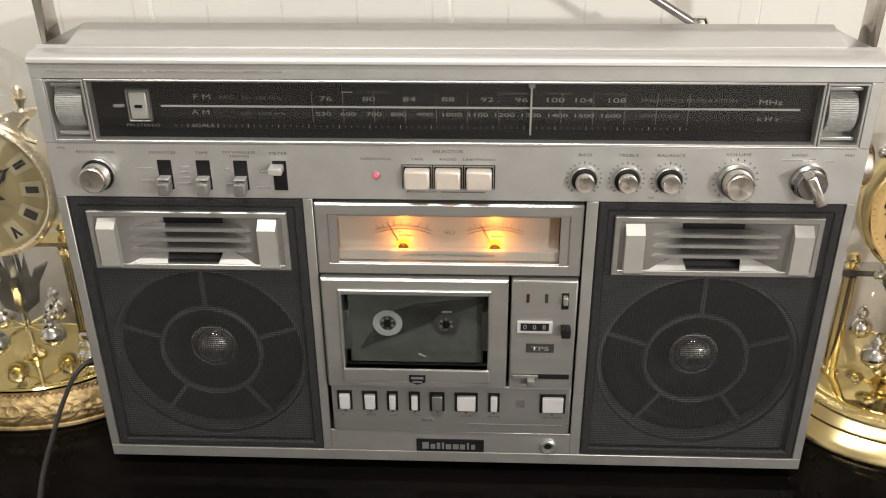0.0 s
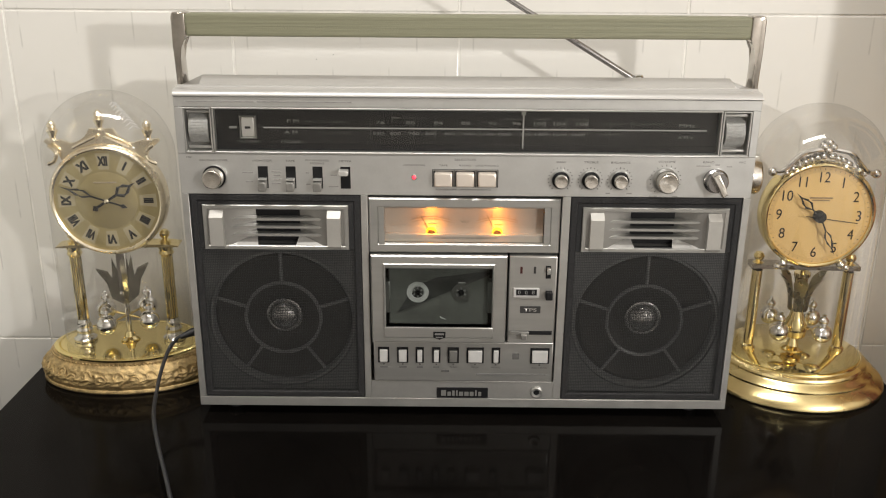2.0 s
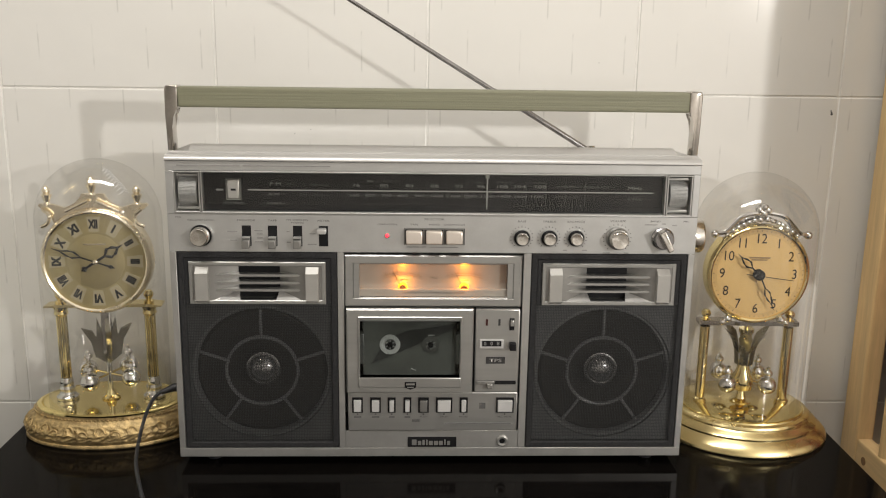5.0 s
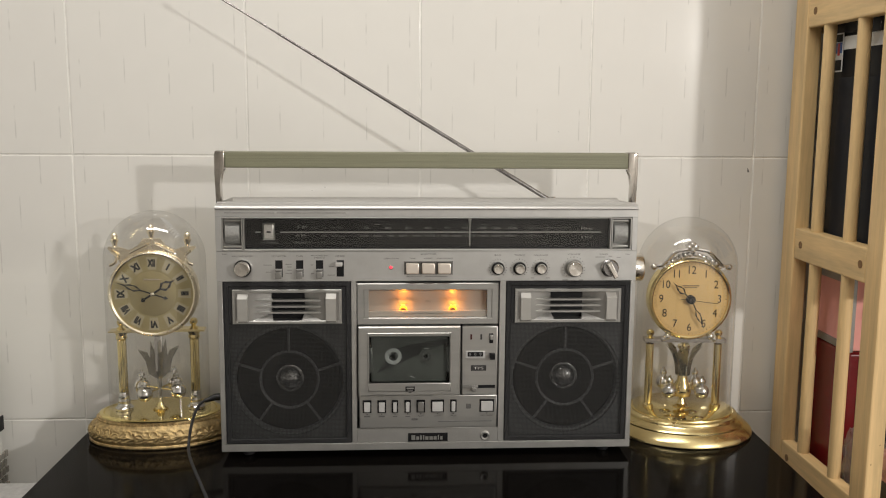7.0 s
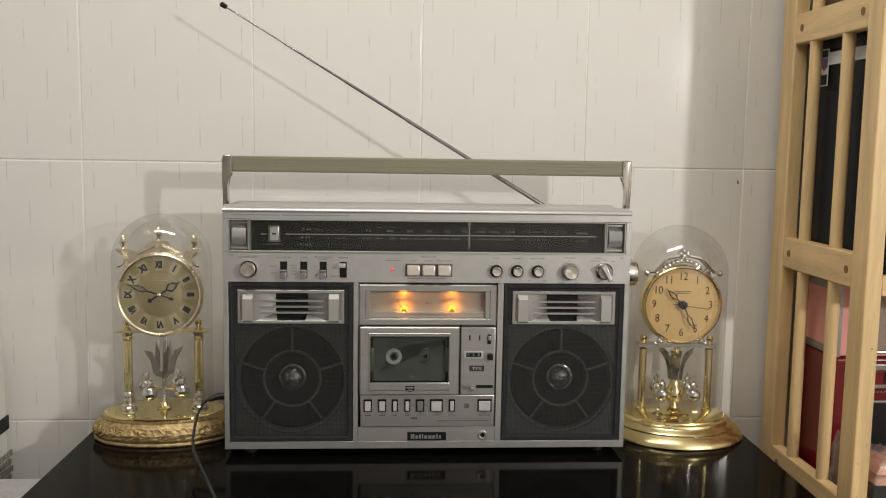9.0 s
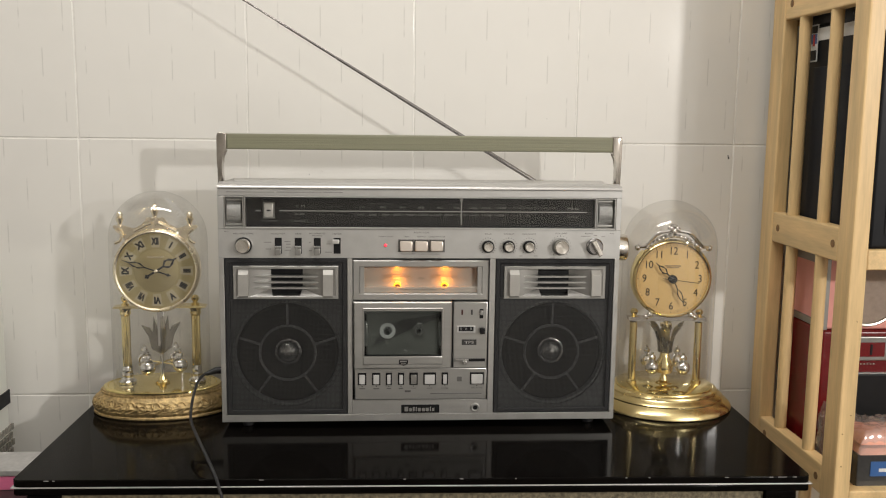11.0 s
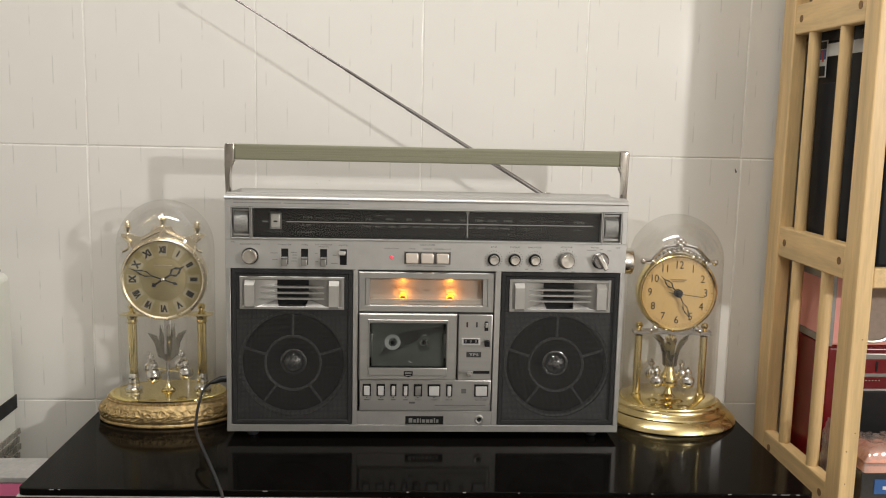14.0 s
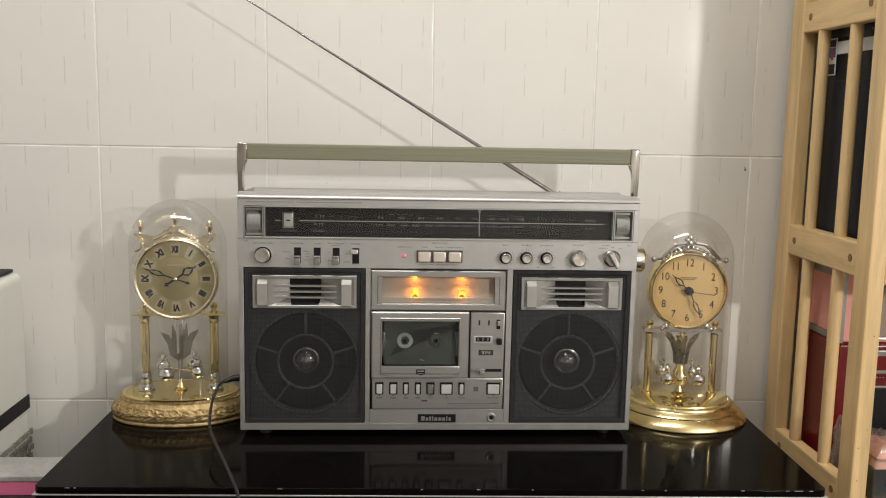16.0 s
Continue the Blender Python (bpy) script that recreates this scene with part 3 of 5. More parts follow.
    part("middle_line", bx(-0.188, 0.222, 0.0042, 0.0050, 0.2964, 0.2975), SCALE_LINE, d, "white centre line")
    part("middle_mark", bx(-0.2195, -0.2125, 0.0042, 0.0050, 0.2960, 0.2978), PRINT_WHITE, d)
    tm = part("stereo_lamp", frame_bm(-0.2095, -0.1945, 0.2870, 0.3085, 0.0010, 0.0015, 0.005, 0.0003), ALU_DARK, d, "silver stereo lamp bezel")
    part("lamp_lens", bx(-0.2080, -0.1960, 0.0018, 0.005, 0.2885, 0.3070, 0.0012), KEY_SILVER, tm)
    part("lamp_slot", bx(-0.2045, -0.1995, 0.0012, 0.0020, 0.2965, 0.2985), BLACK, tm)
    yp = 0.0048
    for s, x in (("76", -0.0800), ("80", -0.0520), ("84", -0.0260), ("88", -0.0010), ("92", 0.0240), ("96", 0.0460), ("100", 0.0670), ("104", 0.0850), ("108", 0.1060)):
        words("numeral", s, x, yp, 0.3022, 0.0044, PRINT_WHITE, d, 2.0)
    for s, x in (("530", -0.0820), ("600", -0.0660), ("700", -0.0490), ("800", -0.0330), ("900", -0.0160), ("1000", 0.0010), ("1100", 0.0180), ("1200", 0.0350), ("1300", 0.0520), ("1400", 0.0690), ("1500", 0.0860), ("1600", 0.1030)):
        words("numeral", s, x, yp, 0.2920, 0.0036, PRINT_WHITE, d, 1.95)
    for s, x, z, h, m in (("F M", -0.1605, 0.3030, 0.0050, PRINT_WHITE), ("AFC", -0.1445, 0.3028, 0.0036, PRINT_DIM), ("76 - 108 MHz", -0.1215, 0.3025, 0.0030, PRINT_DIM),
                          ("A M", -0.1625, 0.2925, 0.0045, PRINT_WHITE), ("530 - 1605 kHz", -0.1215, 0.2920, 0.0030, PRINT_DIM), ("FM STEREO", -0.2020, 0.2835, 0.0028, PRINT_WHITE), ("SCALE", -0.1620, 0.2835, 0.0034, PRINT_WHITE),
                          ("FREQUENCY MODULATION", 0.1520, 0.3025, 0.0030, PRINT_DIM), ("AMPLITUDE", 0.1340, 0.2920, 0.0030, PRINT_DIM), ("MHz", 0.2030, 0.3015, 0.0050, PRINT_WHITE), ("k H z", 0.2030, 0.2905, 0.0040, PRINT_WHITE), ("SCALE", 0.2030, 0.2815, 0.0032, PRINT_DIM),
                          ("1 CHANNEL", 0.0400, 0.3065, 0.0024, PRINT_DIM), ("2 CHANNEL", 0.0680, 0.3065, 0.0024, PRINT_DIM), ("3 CHANNEL", 0.1010, 0.3065, 0.0024, PRINT_DIM), ("FM WIRELESS", -0.0480, 0.3068, 0.0024, PRINT_DIM)):
        words("lettering", s, x, yp, z, h, m, d, 1.6)
    bar("scale_mark", -0.0660, yp, 0.3068, 0.007, 0.0006, PRINT_WHITE, d)
    for i in range(13):
        bar("scale_line", -0.0890 + i * 0.0201, yp, 0.2966, 0.0003, 0.0205, PRINT_DIM, d)
    for i in range(84):
        x = -0.180 + i * 0.0040
        bar("scale_tick", x, 0.0039, 0.2838, 0.0004, 0.0022 if i % 5 == 2 else 0.0013, PRINT_WHITE if i % 5 == 2 else PRINT_DIM, d)
    part("pointer", bx(0.0515, 0.0527, 0.0016, 0.0030, 0.2795, 0.3145, 0.0003), SCALE_LINE, d, "white tuning pointer")
    part("pointer_head", bx(0.0500, 0.0542, 0.0014, 0.0032, 0.3110, 0.3160, 0.0004), ALU_DARK, d)
    pane = part("dial_window", bx(-0.2318, 0.2318, -0.0008, -0.0002, 0.2760, 0.3150), CLEAR_PANEL, d, "clear plastic window")
    pane.visible_shadow = False
    # thumb wheels at both ends
    for s in (-1, 1):
        w = part("thumbwheel_bay", frame_bm(s * 0.2470 - 0.0130, s * 0.2470 + 0.0130, 0.2745, 0.3165, 0.0016, -0.0030, 0.012, 0.0004), ALU, r, "recessed ribbed thumbwheel")
        part("bay_back", bx(s * 0.2470 - 0.0125, s * 0.2470 + 0.0125, 0.0085, 0.0115, 0.2750, 0.3160), ALU_DARK, w)
        bm = bmesh.new()
        for k in range(26):
            a0 = -70 + k * 140 / 25
            c = pose(s * 0.2470, 0.0125, 0.2955) @ Matrix.Rotation(radians(a0), 4, "X")
            v = [c @ Vector(p) for p in ((-0.0088, -0.0145, -0.00055), (0.0088, -0.0145, -0.00055), (0.0088, -0.0145, 0.00035), (-0.0088, -0.0145, 0.00035))]
            v2 = [c @ Vector(p) for p in ((-0.0088, -0.0135, -0.0009), (0.0088, -0.0135, -0.0009), (0.0088, -0.0135, 0.0008), (-0.0088, -0.0135, 0.0008))]
            q, q2 = [bm.verts.new(p) for p in v], [bm.verts.new(p) for p in v2]
            bm.faces.new(q)
            for i in range(4):
                bm.faces.new((q[i], q2[i], q2[(i + 1) % 4], q[(i + 1) % 4]))
        part("ribs", bm, KNURL, w)
        part("wheel", lathe([(0, -0.009), (0.0138, -0.009), (0.0138, 0.009), (0, 0.009)], 40, pose(s * 0.2470, 0.0125, 0.2955, 0, 90, 0)), KNURL, w)
        for z in (0.2790, 0.3120):
            part("bay_lip", bx(s * 0.2470 - 0.0105, s * 0.2470 + 0.0105, 0.0015, 0.004, z - 0.0012, z + 0.0012, 0.0005), ALU, w)

    # control strip
    zc = 0.2515
    k = round_knob(r, "record_level_knob", -0.2345, zc + 0.0005, 0.0094, 0.014, 1.18, -0.0024, BLACK)
    for nm, x, rad, dep, sk in (("bass_knob", 0.0880, 0.0062, 0.012, 1.36), ("treble_knob", 0.1158, 0.0062, 0.012, 1.36), ("balance_knob", 0.1432, 0.0062, 0.012, 1.36), ("volume_knob", 0.1860, 0.0096, 0.015, 1.18)):
        kn = round_knob(r, nm, x, zc, rad, dep, sk, -0.0024, ALU_DARK if nm == "volume_knob" else BLACK)
        rotate_ticks(kn, x, zc, rad * sk + 0.0028, 17, -140, 140, -0.0027)
    bk = part("band_selector", disc(0.2325, -0.0024, zc, [(0, 0.001), (0.0115, 0), (0.0115, 0.003), (0.0100, 0.0045), (0.0098, 0.0095), (0.0090, 0.0102), (0, 0.0102)], 40), AERIAL, r, "metal band selector with a grip bar")
    grip = bx(-0.0031, 0.0031, -0.006, 0.006, -0.0112, 0.0112, 0.0010)
    g = part("grip", grip, KNOB, bk)
    g.matrix_basis = pose(0.2325, -0.0165, zc) @ Matrix.Rotation(radians(-28), 4, "Y")
    for i, x in enumerate((-0.1895, -0.1635, -0.1385, -0.1125)):
        sw = part("slide_switch", bx(x - 0.0046, x + 0.0046, -0.0028, -0.0020, zc - 0.0105, zc + 0.0105), BLACK, r, "black switch slot with a silver lever")
        up = i == 3
        lever = bmesh.new()
        z0 = zc + (0.0038 if up else -0.0095)
        box(lever, x - (0.0058 if up else 0.0038), x + (0.0030 if up else 0.0038), -0.0125, -0.0026, z0, z0 + (0.0048 if up else 0.0085), 0.0008)
        if not up:
            for v in lever.verts:
                if v.co.y < -0.009:
                    v.co.z -= 0.002
        part("lever", lever, KEY_SILVER if up else ALU_DARK, sw)
        if not up:
            part("lever_edge", bx(x - 0.0039, x + 0.0039, -0.0100, -0.0028, zc - 0.0012, zc - 0.0003, 0.0003), KEY_SILVER, sw)
            part("slot_wall", bx(x - 0.0043, x + 0.0043, -0.0027, -0.0022, zc - 0.0100, zc + 0.0060), DIAL_GREY, sw)
    led = part("operation_lamp", disc(-0.0485, -0.0024, zc + 0.0010, [(0, 0.0024), (0.0009, 0.0022), (0.0015, 0.0014), (0.0018, 0)], 20), LED_RED, r, "lit red indicator lamp")
    part("bezel", disc(-0.0485, -0.0023, zc + 0.0010, [(0.0019, 0), (0.0027, 0.0002), (0.0024, 0.0008), (0.0019, 0.0010)], 20), ALU_DARK, led)
    sel = part("selector_keys", bx(-0.0315, 0.0300, -0.0030, -0.0022, zc - 0.0082, zc + 0.0088), BLACK, r, "row of three silver selector keys")
    for x in (-0.0212, -0.0010, 0.0194):
        part("selector_key", bx(x - 0.0083, x + 0.0083, -0.0110, -0.0024, zc - 0.0062, zc + 0.0070, 0.0014, 2), KEY_CREAM, sel)
        part("key_frame", frame_bm(x - 0.0098, x + 0.0098, zc - 0.0080, zc + 0.0086, 0.0007, -0.0042, -0.0025), ALU_DARK, sel)
    yl = -0.0026
    for s, x, z, h in (("RECORD LEVEL", -0.2345, 0.2672, 0.0026), ("MONITOR", -0.1895, 0.2672, 0.0026), ("TAPE", -0.1635, 0.2672, 0.0026), ("FM WIRELESS", -0.1385, 0.2678, 0.0025), ("MIXING", -0.1385, 0.2650, 0.0025), ("METER", -0.1125, 0.2672, 0.0027),
                       ("OPERATION", -0.0485, 0.2640, 0.0024), ("SELECTOR", -0.0010, 0.2695, 0.0029), ("TAPE", -0.0212, 0.2640, 0.0024), ("RADIO", -0.0010, 0.2640, 0.0024), ("LINE/PHONO", 0.0194, 0.2640, 0.0024), ("POWER OFF", -0.0185, 0.2408, 0.0024),
                       ("BASS", 0.0880, 0.2680, 0.0028), ("TREBLE", 0.1158, 0.2680, 0.0028), ("BALANCE", 0.1432, 0.2680, 0.0028), ("VOLUME", 0.1860, 0.2690, 0.0028), ("BAND", 0.2245, 0.2690, 0.0026), ("MIC", -0.2570, 0.2700, 0.0022), ("MIC", 0.2560, 0.2690, 0.0024)):
        words("lettering", s, x, yl, z, h, PRINT_DARK, r, 1.5)
    for x, z, w in ((-0.2035, 0.2560, 0.010), (-0.2025, 0.2470, 0.007), (-0.1775, 0.2570, 0.008), (-0.1765, 0.2535, 0.006), (-0.1765, 0.2495, 0.006), (-0.1775, 0.2455, 0.008), (-0.1480, 0.2560, 0.003), (-0.1475, 0.2450, 0.004), (-0.1235, 0.2540, 0.006), (-0.1240, 0.2430, 0.009),
                    (0.2200, 0.2655, 0.013), (0.2330, 0.2665, 0.004), (0.2440, 0.2650, 0.005), (0.1330, 0.2385, 0.004), (0.1530, 0.2385, 0.005), (0.1755, 0.2360, 0.007), (0.1960, 0.2358, 0.005)):
        bar("small_print", x, yl, z, w, 0.0010, FAINT, r)
    bar("selector_line", 0.0090, yl, 0.2408, 0.029, 0.0004, PRINT_DARK, r)
    for x in (-0.2250, -0.1480):
        bar("top_print", x, yl, 0.3222, 0.062 if x < -0.2 else 0.086, 0.0010, FAINT, r)

    # meter panel
    v = part("meter_panel", frame_bm(-0.0915, 0.0895, 0.1785, 0.2325, 0.0092, -0.0045, 0.004, 0.0012), ALU, r, "silver framed level meter window glowing orange")
    for x0, x1 in ((-0.0824, -0.0768), (0.0748, 0.0804)):
        part("frame_side", bx(x0, x1, -0.00445, 0.004, 0.1870, 0.2240), ALU, v)
    part("window_frame", frame_bm(-0.0780, 0.0760, 0.1868, 0.2242, 0.0012, -0.0040, 0.006, 0.0004), ALU_DARK, v)
    part("panel_block", bx(-0.0905, 0.0885, 0.0072, 0.0085, 0.1795, 0.2295), ALU_DARK, v)
    part("meter_card", bx(-0.0778, 0.0758, 0.0058, 0.0066, 0.1940, 0.2236), METER_FACE, v, "translucent meter card")
    ledge = bmesh.new()
    box(ledge, -0.0772, 0.0752, -0.0005, 0.0056, 0.1881, 0.1955, 0.0004)
    part("ledge", ledge, METER_FACE, v)
    for cx in (-0.0325, 0.0310):
        mt = part("level_meter", disc(cx, 0.0054, 0.1962, [(0.0, 0.0008), (0.0040, 0.0006), (0.0052, 0.0)], 24), BULB, v, "glowing bulb under the meter needle")
        part("pivot", disc(cx, 0.0040, 0.1952, [(0.0, 0.0014), (0.0030, 0.0012), (0.0038, 0.0)], 24), PIVOT, mt)
        for rad in (0.0550, 0.0528):
            arc = [(cx + rad * math.sin(radians(a)), 0.0054, 0.1565 + rad * math.cos(radians(a))) for a in range(-21, 22, 3)]
            part("arc", tube(arc, 0.00022, 6), INK_SOFT, mt)
        for a in (-18, -14, -10, -6, -1, 5, 11, 17):
            t = part("tick", bx(-0.0002, 0.0002, 0.0052, 0.0056, 0.0552, 0.0582), INK_SOFT, mt)
            t.matrix_basis = pose(cx, 0, 0.1565, 0, a, 0)
        bar("small_print", cx + 0.001, 0.0053, 0.2040, 0.0080, 0.0010, INK_SOFT, mt)
        nd = part("needle", bx(-0.0002, 0.0002, 0.0044, 0.0048, 0.002, 0.0180), PIVOT, mt)
        nd.matrix_basis = pose(cx - 0.001, 0, 0.1962, 0, -28, 0)
        lamp("meter_lamp", "POINT", pose(BX + cx, -0.0012, 0.2020), 0.022, (1.0, 0.33, 0.02), 0.002)
        lamp("meter_lamp", "POINT", pose(BX + cx, 0.0002, 0.2205), 0.011, (1.0, 0.29, 0.02), 0.002)
    words("lettering", "VU", -0.0005, 0.0056, 0.2065, 0.0042, PRINT_DARK, v, 1.4)
    words("lettering", "LEVEL/BATTERY/TUNING INDICATOR", -0.0010, -0.0008, 0.1922, 0.0028, PRINT_DARK, v, 1.35)
    pane = part("meter_window", bx(-0.0767, 0.0747, -0.0034, -0.0030, 0.1881, 0.2229), CLEAR_PANEL, v, "clear meter window")
    pane.visible_shadow = False

    # cassette bay
    c = part("cassette_door", frame_bm(-0.0905, 0.0408, 0.0850, 0.1768, 0.0135, -0.0085, 0.006, 0.0014), ALU, r, "silver cassette door with a clear window")
    part("bay_back", bx(-0.0895, 0.0398, 0.0095, 0.0110, 0.0860, 0.1758), BLACK, c)
    part("inner_lip", frame_bm(-0.0785, 0.0290, 0.1010, 0.1690, 0.0020, -0.0105, -0.0040, 0.0008), ALU, c)
    part("chin", bx(-0.0780, 0.0285, -0.0110, -0.0030, 0.0918, 0.1030, 0.0010), ALU, c)
    chin2 = [(-0.0780, 0.0917), (-0.0560, 0.0878), (0.0065, 0.0878), (0.0285, 0.0917)]
    part("chin_lip", prism(chin2, -0.0110, -0.003), ALU, c)
    badge = part("badge", prism([(-0.0300, 0.0985), (-0.0180, 0.0985), (-0.0180, 0.0925), (-0.0240, 0.0902), (-0.0300, 0.0925)], -0.0116, -0.0109), BLACK, c, "small shield badge")
    bar("badge_bar", -0.0240, -0.0118, 0.0962, 0.0090, 0.0018, ALU, badge)
    bar("badge_bar", -0.0240, -0.0118, 0.0928, 0.0070, 0.0010, ALU, badge)
    tape = part("cassette", bx(-0.0740, 0.0240, 0.0015, 0.0090, 0.1010, 0.1625, 0.0015), mat("cassette_shell", (0.20, 0.205, 0.188), 0.3, vary=0.3, scale=25), c, "smoky cassette with two white hubs")
    for x, rad in ((-0.0455, 0.0108), (-0.0030, 0.0092)):
        hub = part("hub", disc(x, 0.0010, 0.1355, [(rad, 0), (rad, 0.0008), (rad * 0.62, 0.0010), (rad * 0.55, 0.0004), (rad * 0.5, -0.0005)], 32), HUB_WHITE if x < -0.02 else ALU_DARK, tape, "white tape hub" if x < -0.02 else "dull grey tape hub")
        for a in range(0, 360, 60):
            th = part("tooth", bx(-0.0006, 0.0006, 0, 0.0012, 0.0030, 0.0056), WHITE_KEY, hub)
            th.matrix_basis = pose(x, 0.0002, 0.1355, 0, a, 0)
        part("spindle", disc(x, 0.0006, 0.1355, [(0.0030, 0), (0.0026, 0.0022), (0, 0.0026)], 20), BLACK, hub)
    pack = [(-0.0660, 0.1135), (-0.0560, 0.1290), (-0.0400, 0.1455), (-0.0250, 0.1515), (-0.0110, 0.1530), (0.0235, 0.1585), (0.0235, 0.1535)]
    part("tape_pack", prism(pack, 0.0006, 0.0012), mat("dark_tape", (0.085, 0.085, 0.082), 0.3, vary=0.4, scale=60), tape, "dark tape seen through the shell")
    # white sliver over the right hub: a highlight painted on as a part
    part("hub_glint", bx(-0.0060, 0.0010, 0.0001, 0.0006, 0.1452, 0.1464, 0.0003), HUB_WHITE, tape)
    part("shell_mark", prism([(-0.0240, 0.1085), (-0.0180, 0.1062), (-0.0180, 0.1070), (-0.0232, 0.1096)], 0.0006, 0.0013), HUB_WHITE, tape)
    for x in (-0.0765, 0.0250):
        part("guide", bx(x - 0.0020, x + 0.0040, -0.0035, 0.009, 0.1150, 0.1480, 0.0010), ALU, c)
    pane = part("cassette_window", bx(-0.0766, 0.0271, -0.0062, -0.0056, 0.0994, 0.1661), SMOKE_PANEL, c, "smoked clear window")
    pane.visible_shadow = False

    # counter column
    q = part("counter_panel", bx(0.0430, 0.0890, -0.0070, 0.004, 0.0850, 0.1765, 0.0012), ALU, r, "silver counter panel")
    for x, m in ((0.0545, mat("red_lens", (0.05, 0.008, 0.006), 0.3, vary=0.1)), (0.0675, mat("dark_lens", (0.03, 0.03, 0.03), 0.3, vary=0.1))):
        part("indicator", bx(x - 0.0011, x + 0.0011, -0.0074, -0.0065, 0.1590, 0.1660), m, q)
    tg = part("toggle_slot", bx(0.0780, 0.0830, -0.0074, -0.0065, 0.1540, 0.1670), BLACK, q)
    part("toggle", bx(0.0788, 0.0822, -0.0120, -0.0070, 0.1595, 0.1655, 0.0006), ALU, tg)
    cw = part("tape_counter", bx(0.0475, 0.0725, -0.0088, -0.0060, 0.1345, 0.1440, 0.0006), WHITE_KEY, q, "white tape counter reading three figures")
    part("counter_slot", bx(0.0500, 0.0700, -0.0092, -0.0085, 0.1370, 0.1430), BLACK, cw)
    for i, s in enumerate("008"):
        words("figure", s, 0.0530 + 0.0068 * i, -0.0094, 0.1400, 0.0055, PRINT_WHITE, cw, 1.0)
    part("reset_button", bx(0.0785, 0.0852, -0.0140, -0.0065, 0.1335, 0.1415, 0.0010), BLACK, q, "black reset button")
    tp = part("label_plate", bx(0.0545, 0.0745, -0.0077, -0.0068, 0.1175, 0.1250, 0.0003), DIAL_GREY, q)
    words("lettering", "TPS", 0.0645, -0.0080, 0.1211, 0.0048, ALU, tp, 1.7, thick=0.0001)
    sl = part("slider_slot", bx(0.0450, 0.0865, -0.0075, -0.0065, 0.0945, 0.0985), BLACK, q)
    part("slider_rail", bx(0.0450, 0.0640, -0.0090, -0.0066, 0.0945, 0.0982, 0.0005), ALU_DARK, sl)
    part("slider_tab", bx(0.0560, 0.0615, -0.0135, -0.0080, 0.0915, 0.0965, 0.0008), ALU_DARK, sl)

    # key strip
    kp = part("key_panel", bx(-0.0895, 0.0895, -0.0040, 0.002, 0.0405, 0.0843, 0.0012), ALU, r, "panel with a row of tape keys")
    for x, w, s in ((-0.0795, 0.0078, ""), (-0.0605, 0.0078, ""), (-0.0435, 0.0048, ""), (-0.0270, 0.0048, ""), (-0.0100, 0.0078, "PLAY"), (0.0118, 0.0138, "STOP"), (0.0325, 0.0050, "PAUSE"), (0.0762, 0.0155, "REC MUTE")):
        key(kp, x, 0.0695, w, 0.0128, ALU_DARK if s == "PLAY" else WHITE_KEY)
        bar("key_sign", x, -0.0042, 0.0597, 0.0016, 0.0012, PRINT_DARK, kp)
        if s:
            words("lettering", s, x, -0.0042, 0.0565, 0.0022, PRINT_DARK, kp, 1.5)
        else:
            bar("small_print", x, -0.0042, 0.0565, max(0.006, w), 0.0014, PRINT_DIM, kp)
    part("pattern_mark", bx(0.0490, 0.0555, -0.0044, -0.0036, 0.0660, 0.0725), PRINT_DARK, kp)
    bar("small_plate", -0.0180, -0.0043, 0.0525, 0.0080, 0.0024, PRINT_DARK, kp)
    bar("small_print", 0.0480, -0.0042, 0.0490, 0.070, 0.0012, PRINT_DIM, kp)

    # maker's plate, socket, side knob
    lg = part("maker_plate", bx(-0.0265, 0.0255, -0.0033, -0.0022, 0.0215, 0.0330, 0.0003), BLACK, r, "black maker's plate with a silver wordmark")
    for x, w, h in ((-0.0195, 0.0050, 0.0062), (-0.0138, 0.0036, 0.0045), (-0.0095, 0.0026, 0.0058), (-0.0060, 0.0016, 0.0060), (-0.0018, 0.0042, 0.0045), (0.0038, 0.0044, 0.0045), (0.0090, 0.0040, 0.0045), (0.0133, 0.0016, 0.0062), (0.0172, 0.0030, 0.0045)):
        bar("wordmark_bar", x, -0.0035, 0.0240 + h / 2, w, h, ALU, lg)
    j = part("headphone_socket", disc(0.0745, -0.0024, 0.0285, [(0.0030, 0.0002), (0.0032, 0.0022), (0.0050, 0.0026), (0.0062, 0.0018), (0.0064, 0)], 36), ALU, r, "round headphone socket")
    part("socket_hole", disc(0.0745, -0.0024, 0.0285, [(0, 0.0008), (0.0031, 0.0008)], 24), BLACK, j)
    part("tuning_knob", lathe([(0.0165, 0), (0.0165, 0.004), (0.0188, 0.0045), (0.0188, 0.0200), (0.0176, 0.0222), (0, 0.0224)], 48, pose(0.2677, 0.052, 0.243, 0, 90, 0)), KNOB, r, "ribbed metal tuning knob on the side")

    # carrying handle
    hz = 0.3968
    hd = part("handle", bx(-0.2600, 0.2610, 0.0300, 0.0490, 0.3762, hz, 0.0022, 2), OLIVE, r, "olive grey vinyl carrying grip")
    for s in (-1, 1):
        o = [(0.2655, 0.3200), (0.2725, 0.3200), (0.2736, 0.3700), (0.2740, 0.3930), (0.2725, 0.3978), (0.2604, 0.3978), (0.2604, 0.3755), (0.2640, 0.3728), (0.2668, 0.3670), (0.2672, 0.3550)]
        arm = prism([(s * x + 0.0005, z) for x, z in o], 0.0315, 0.0490)
        bmesh.ops.bevel(arm, geom=list(arm.edges), offset=0.0014, segments=3, profile=0.5, affect="EDGES")
        part("arm", arm, CHROME_DIM, hd, "chrome handle arm")

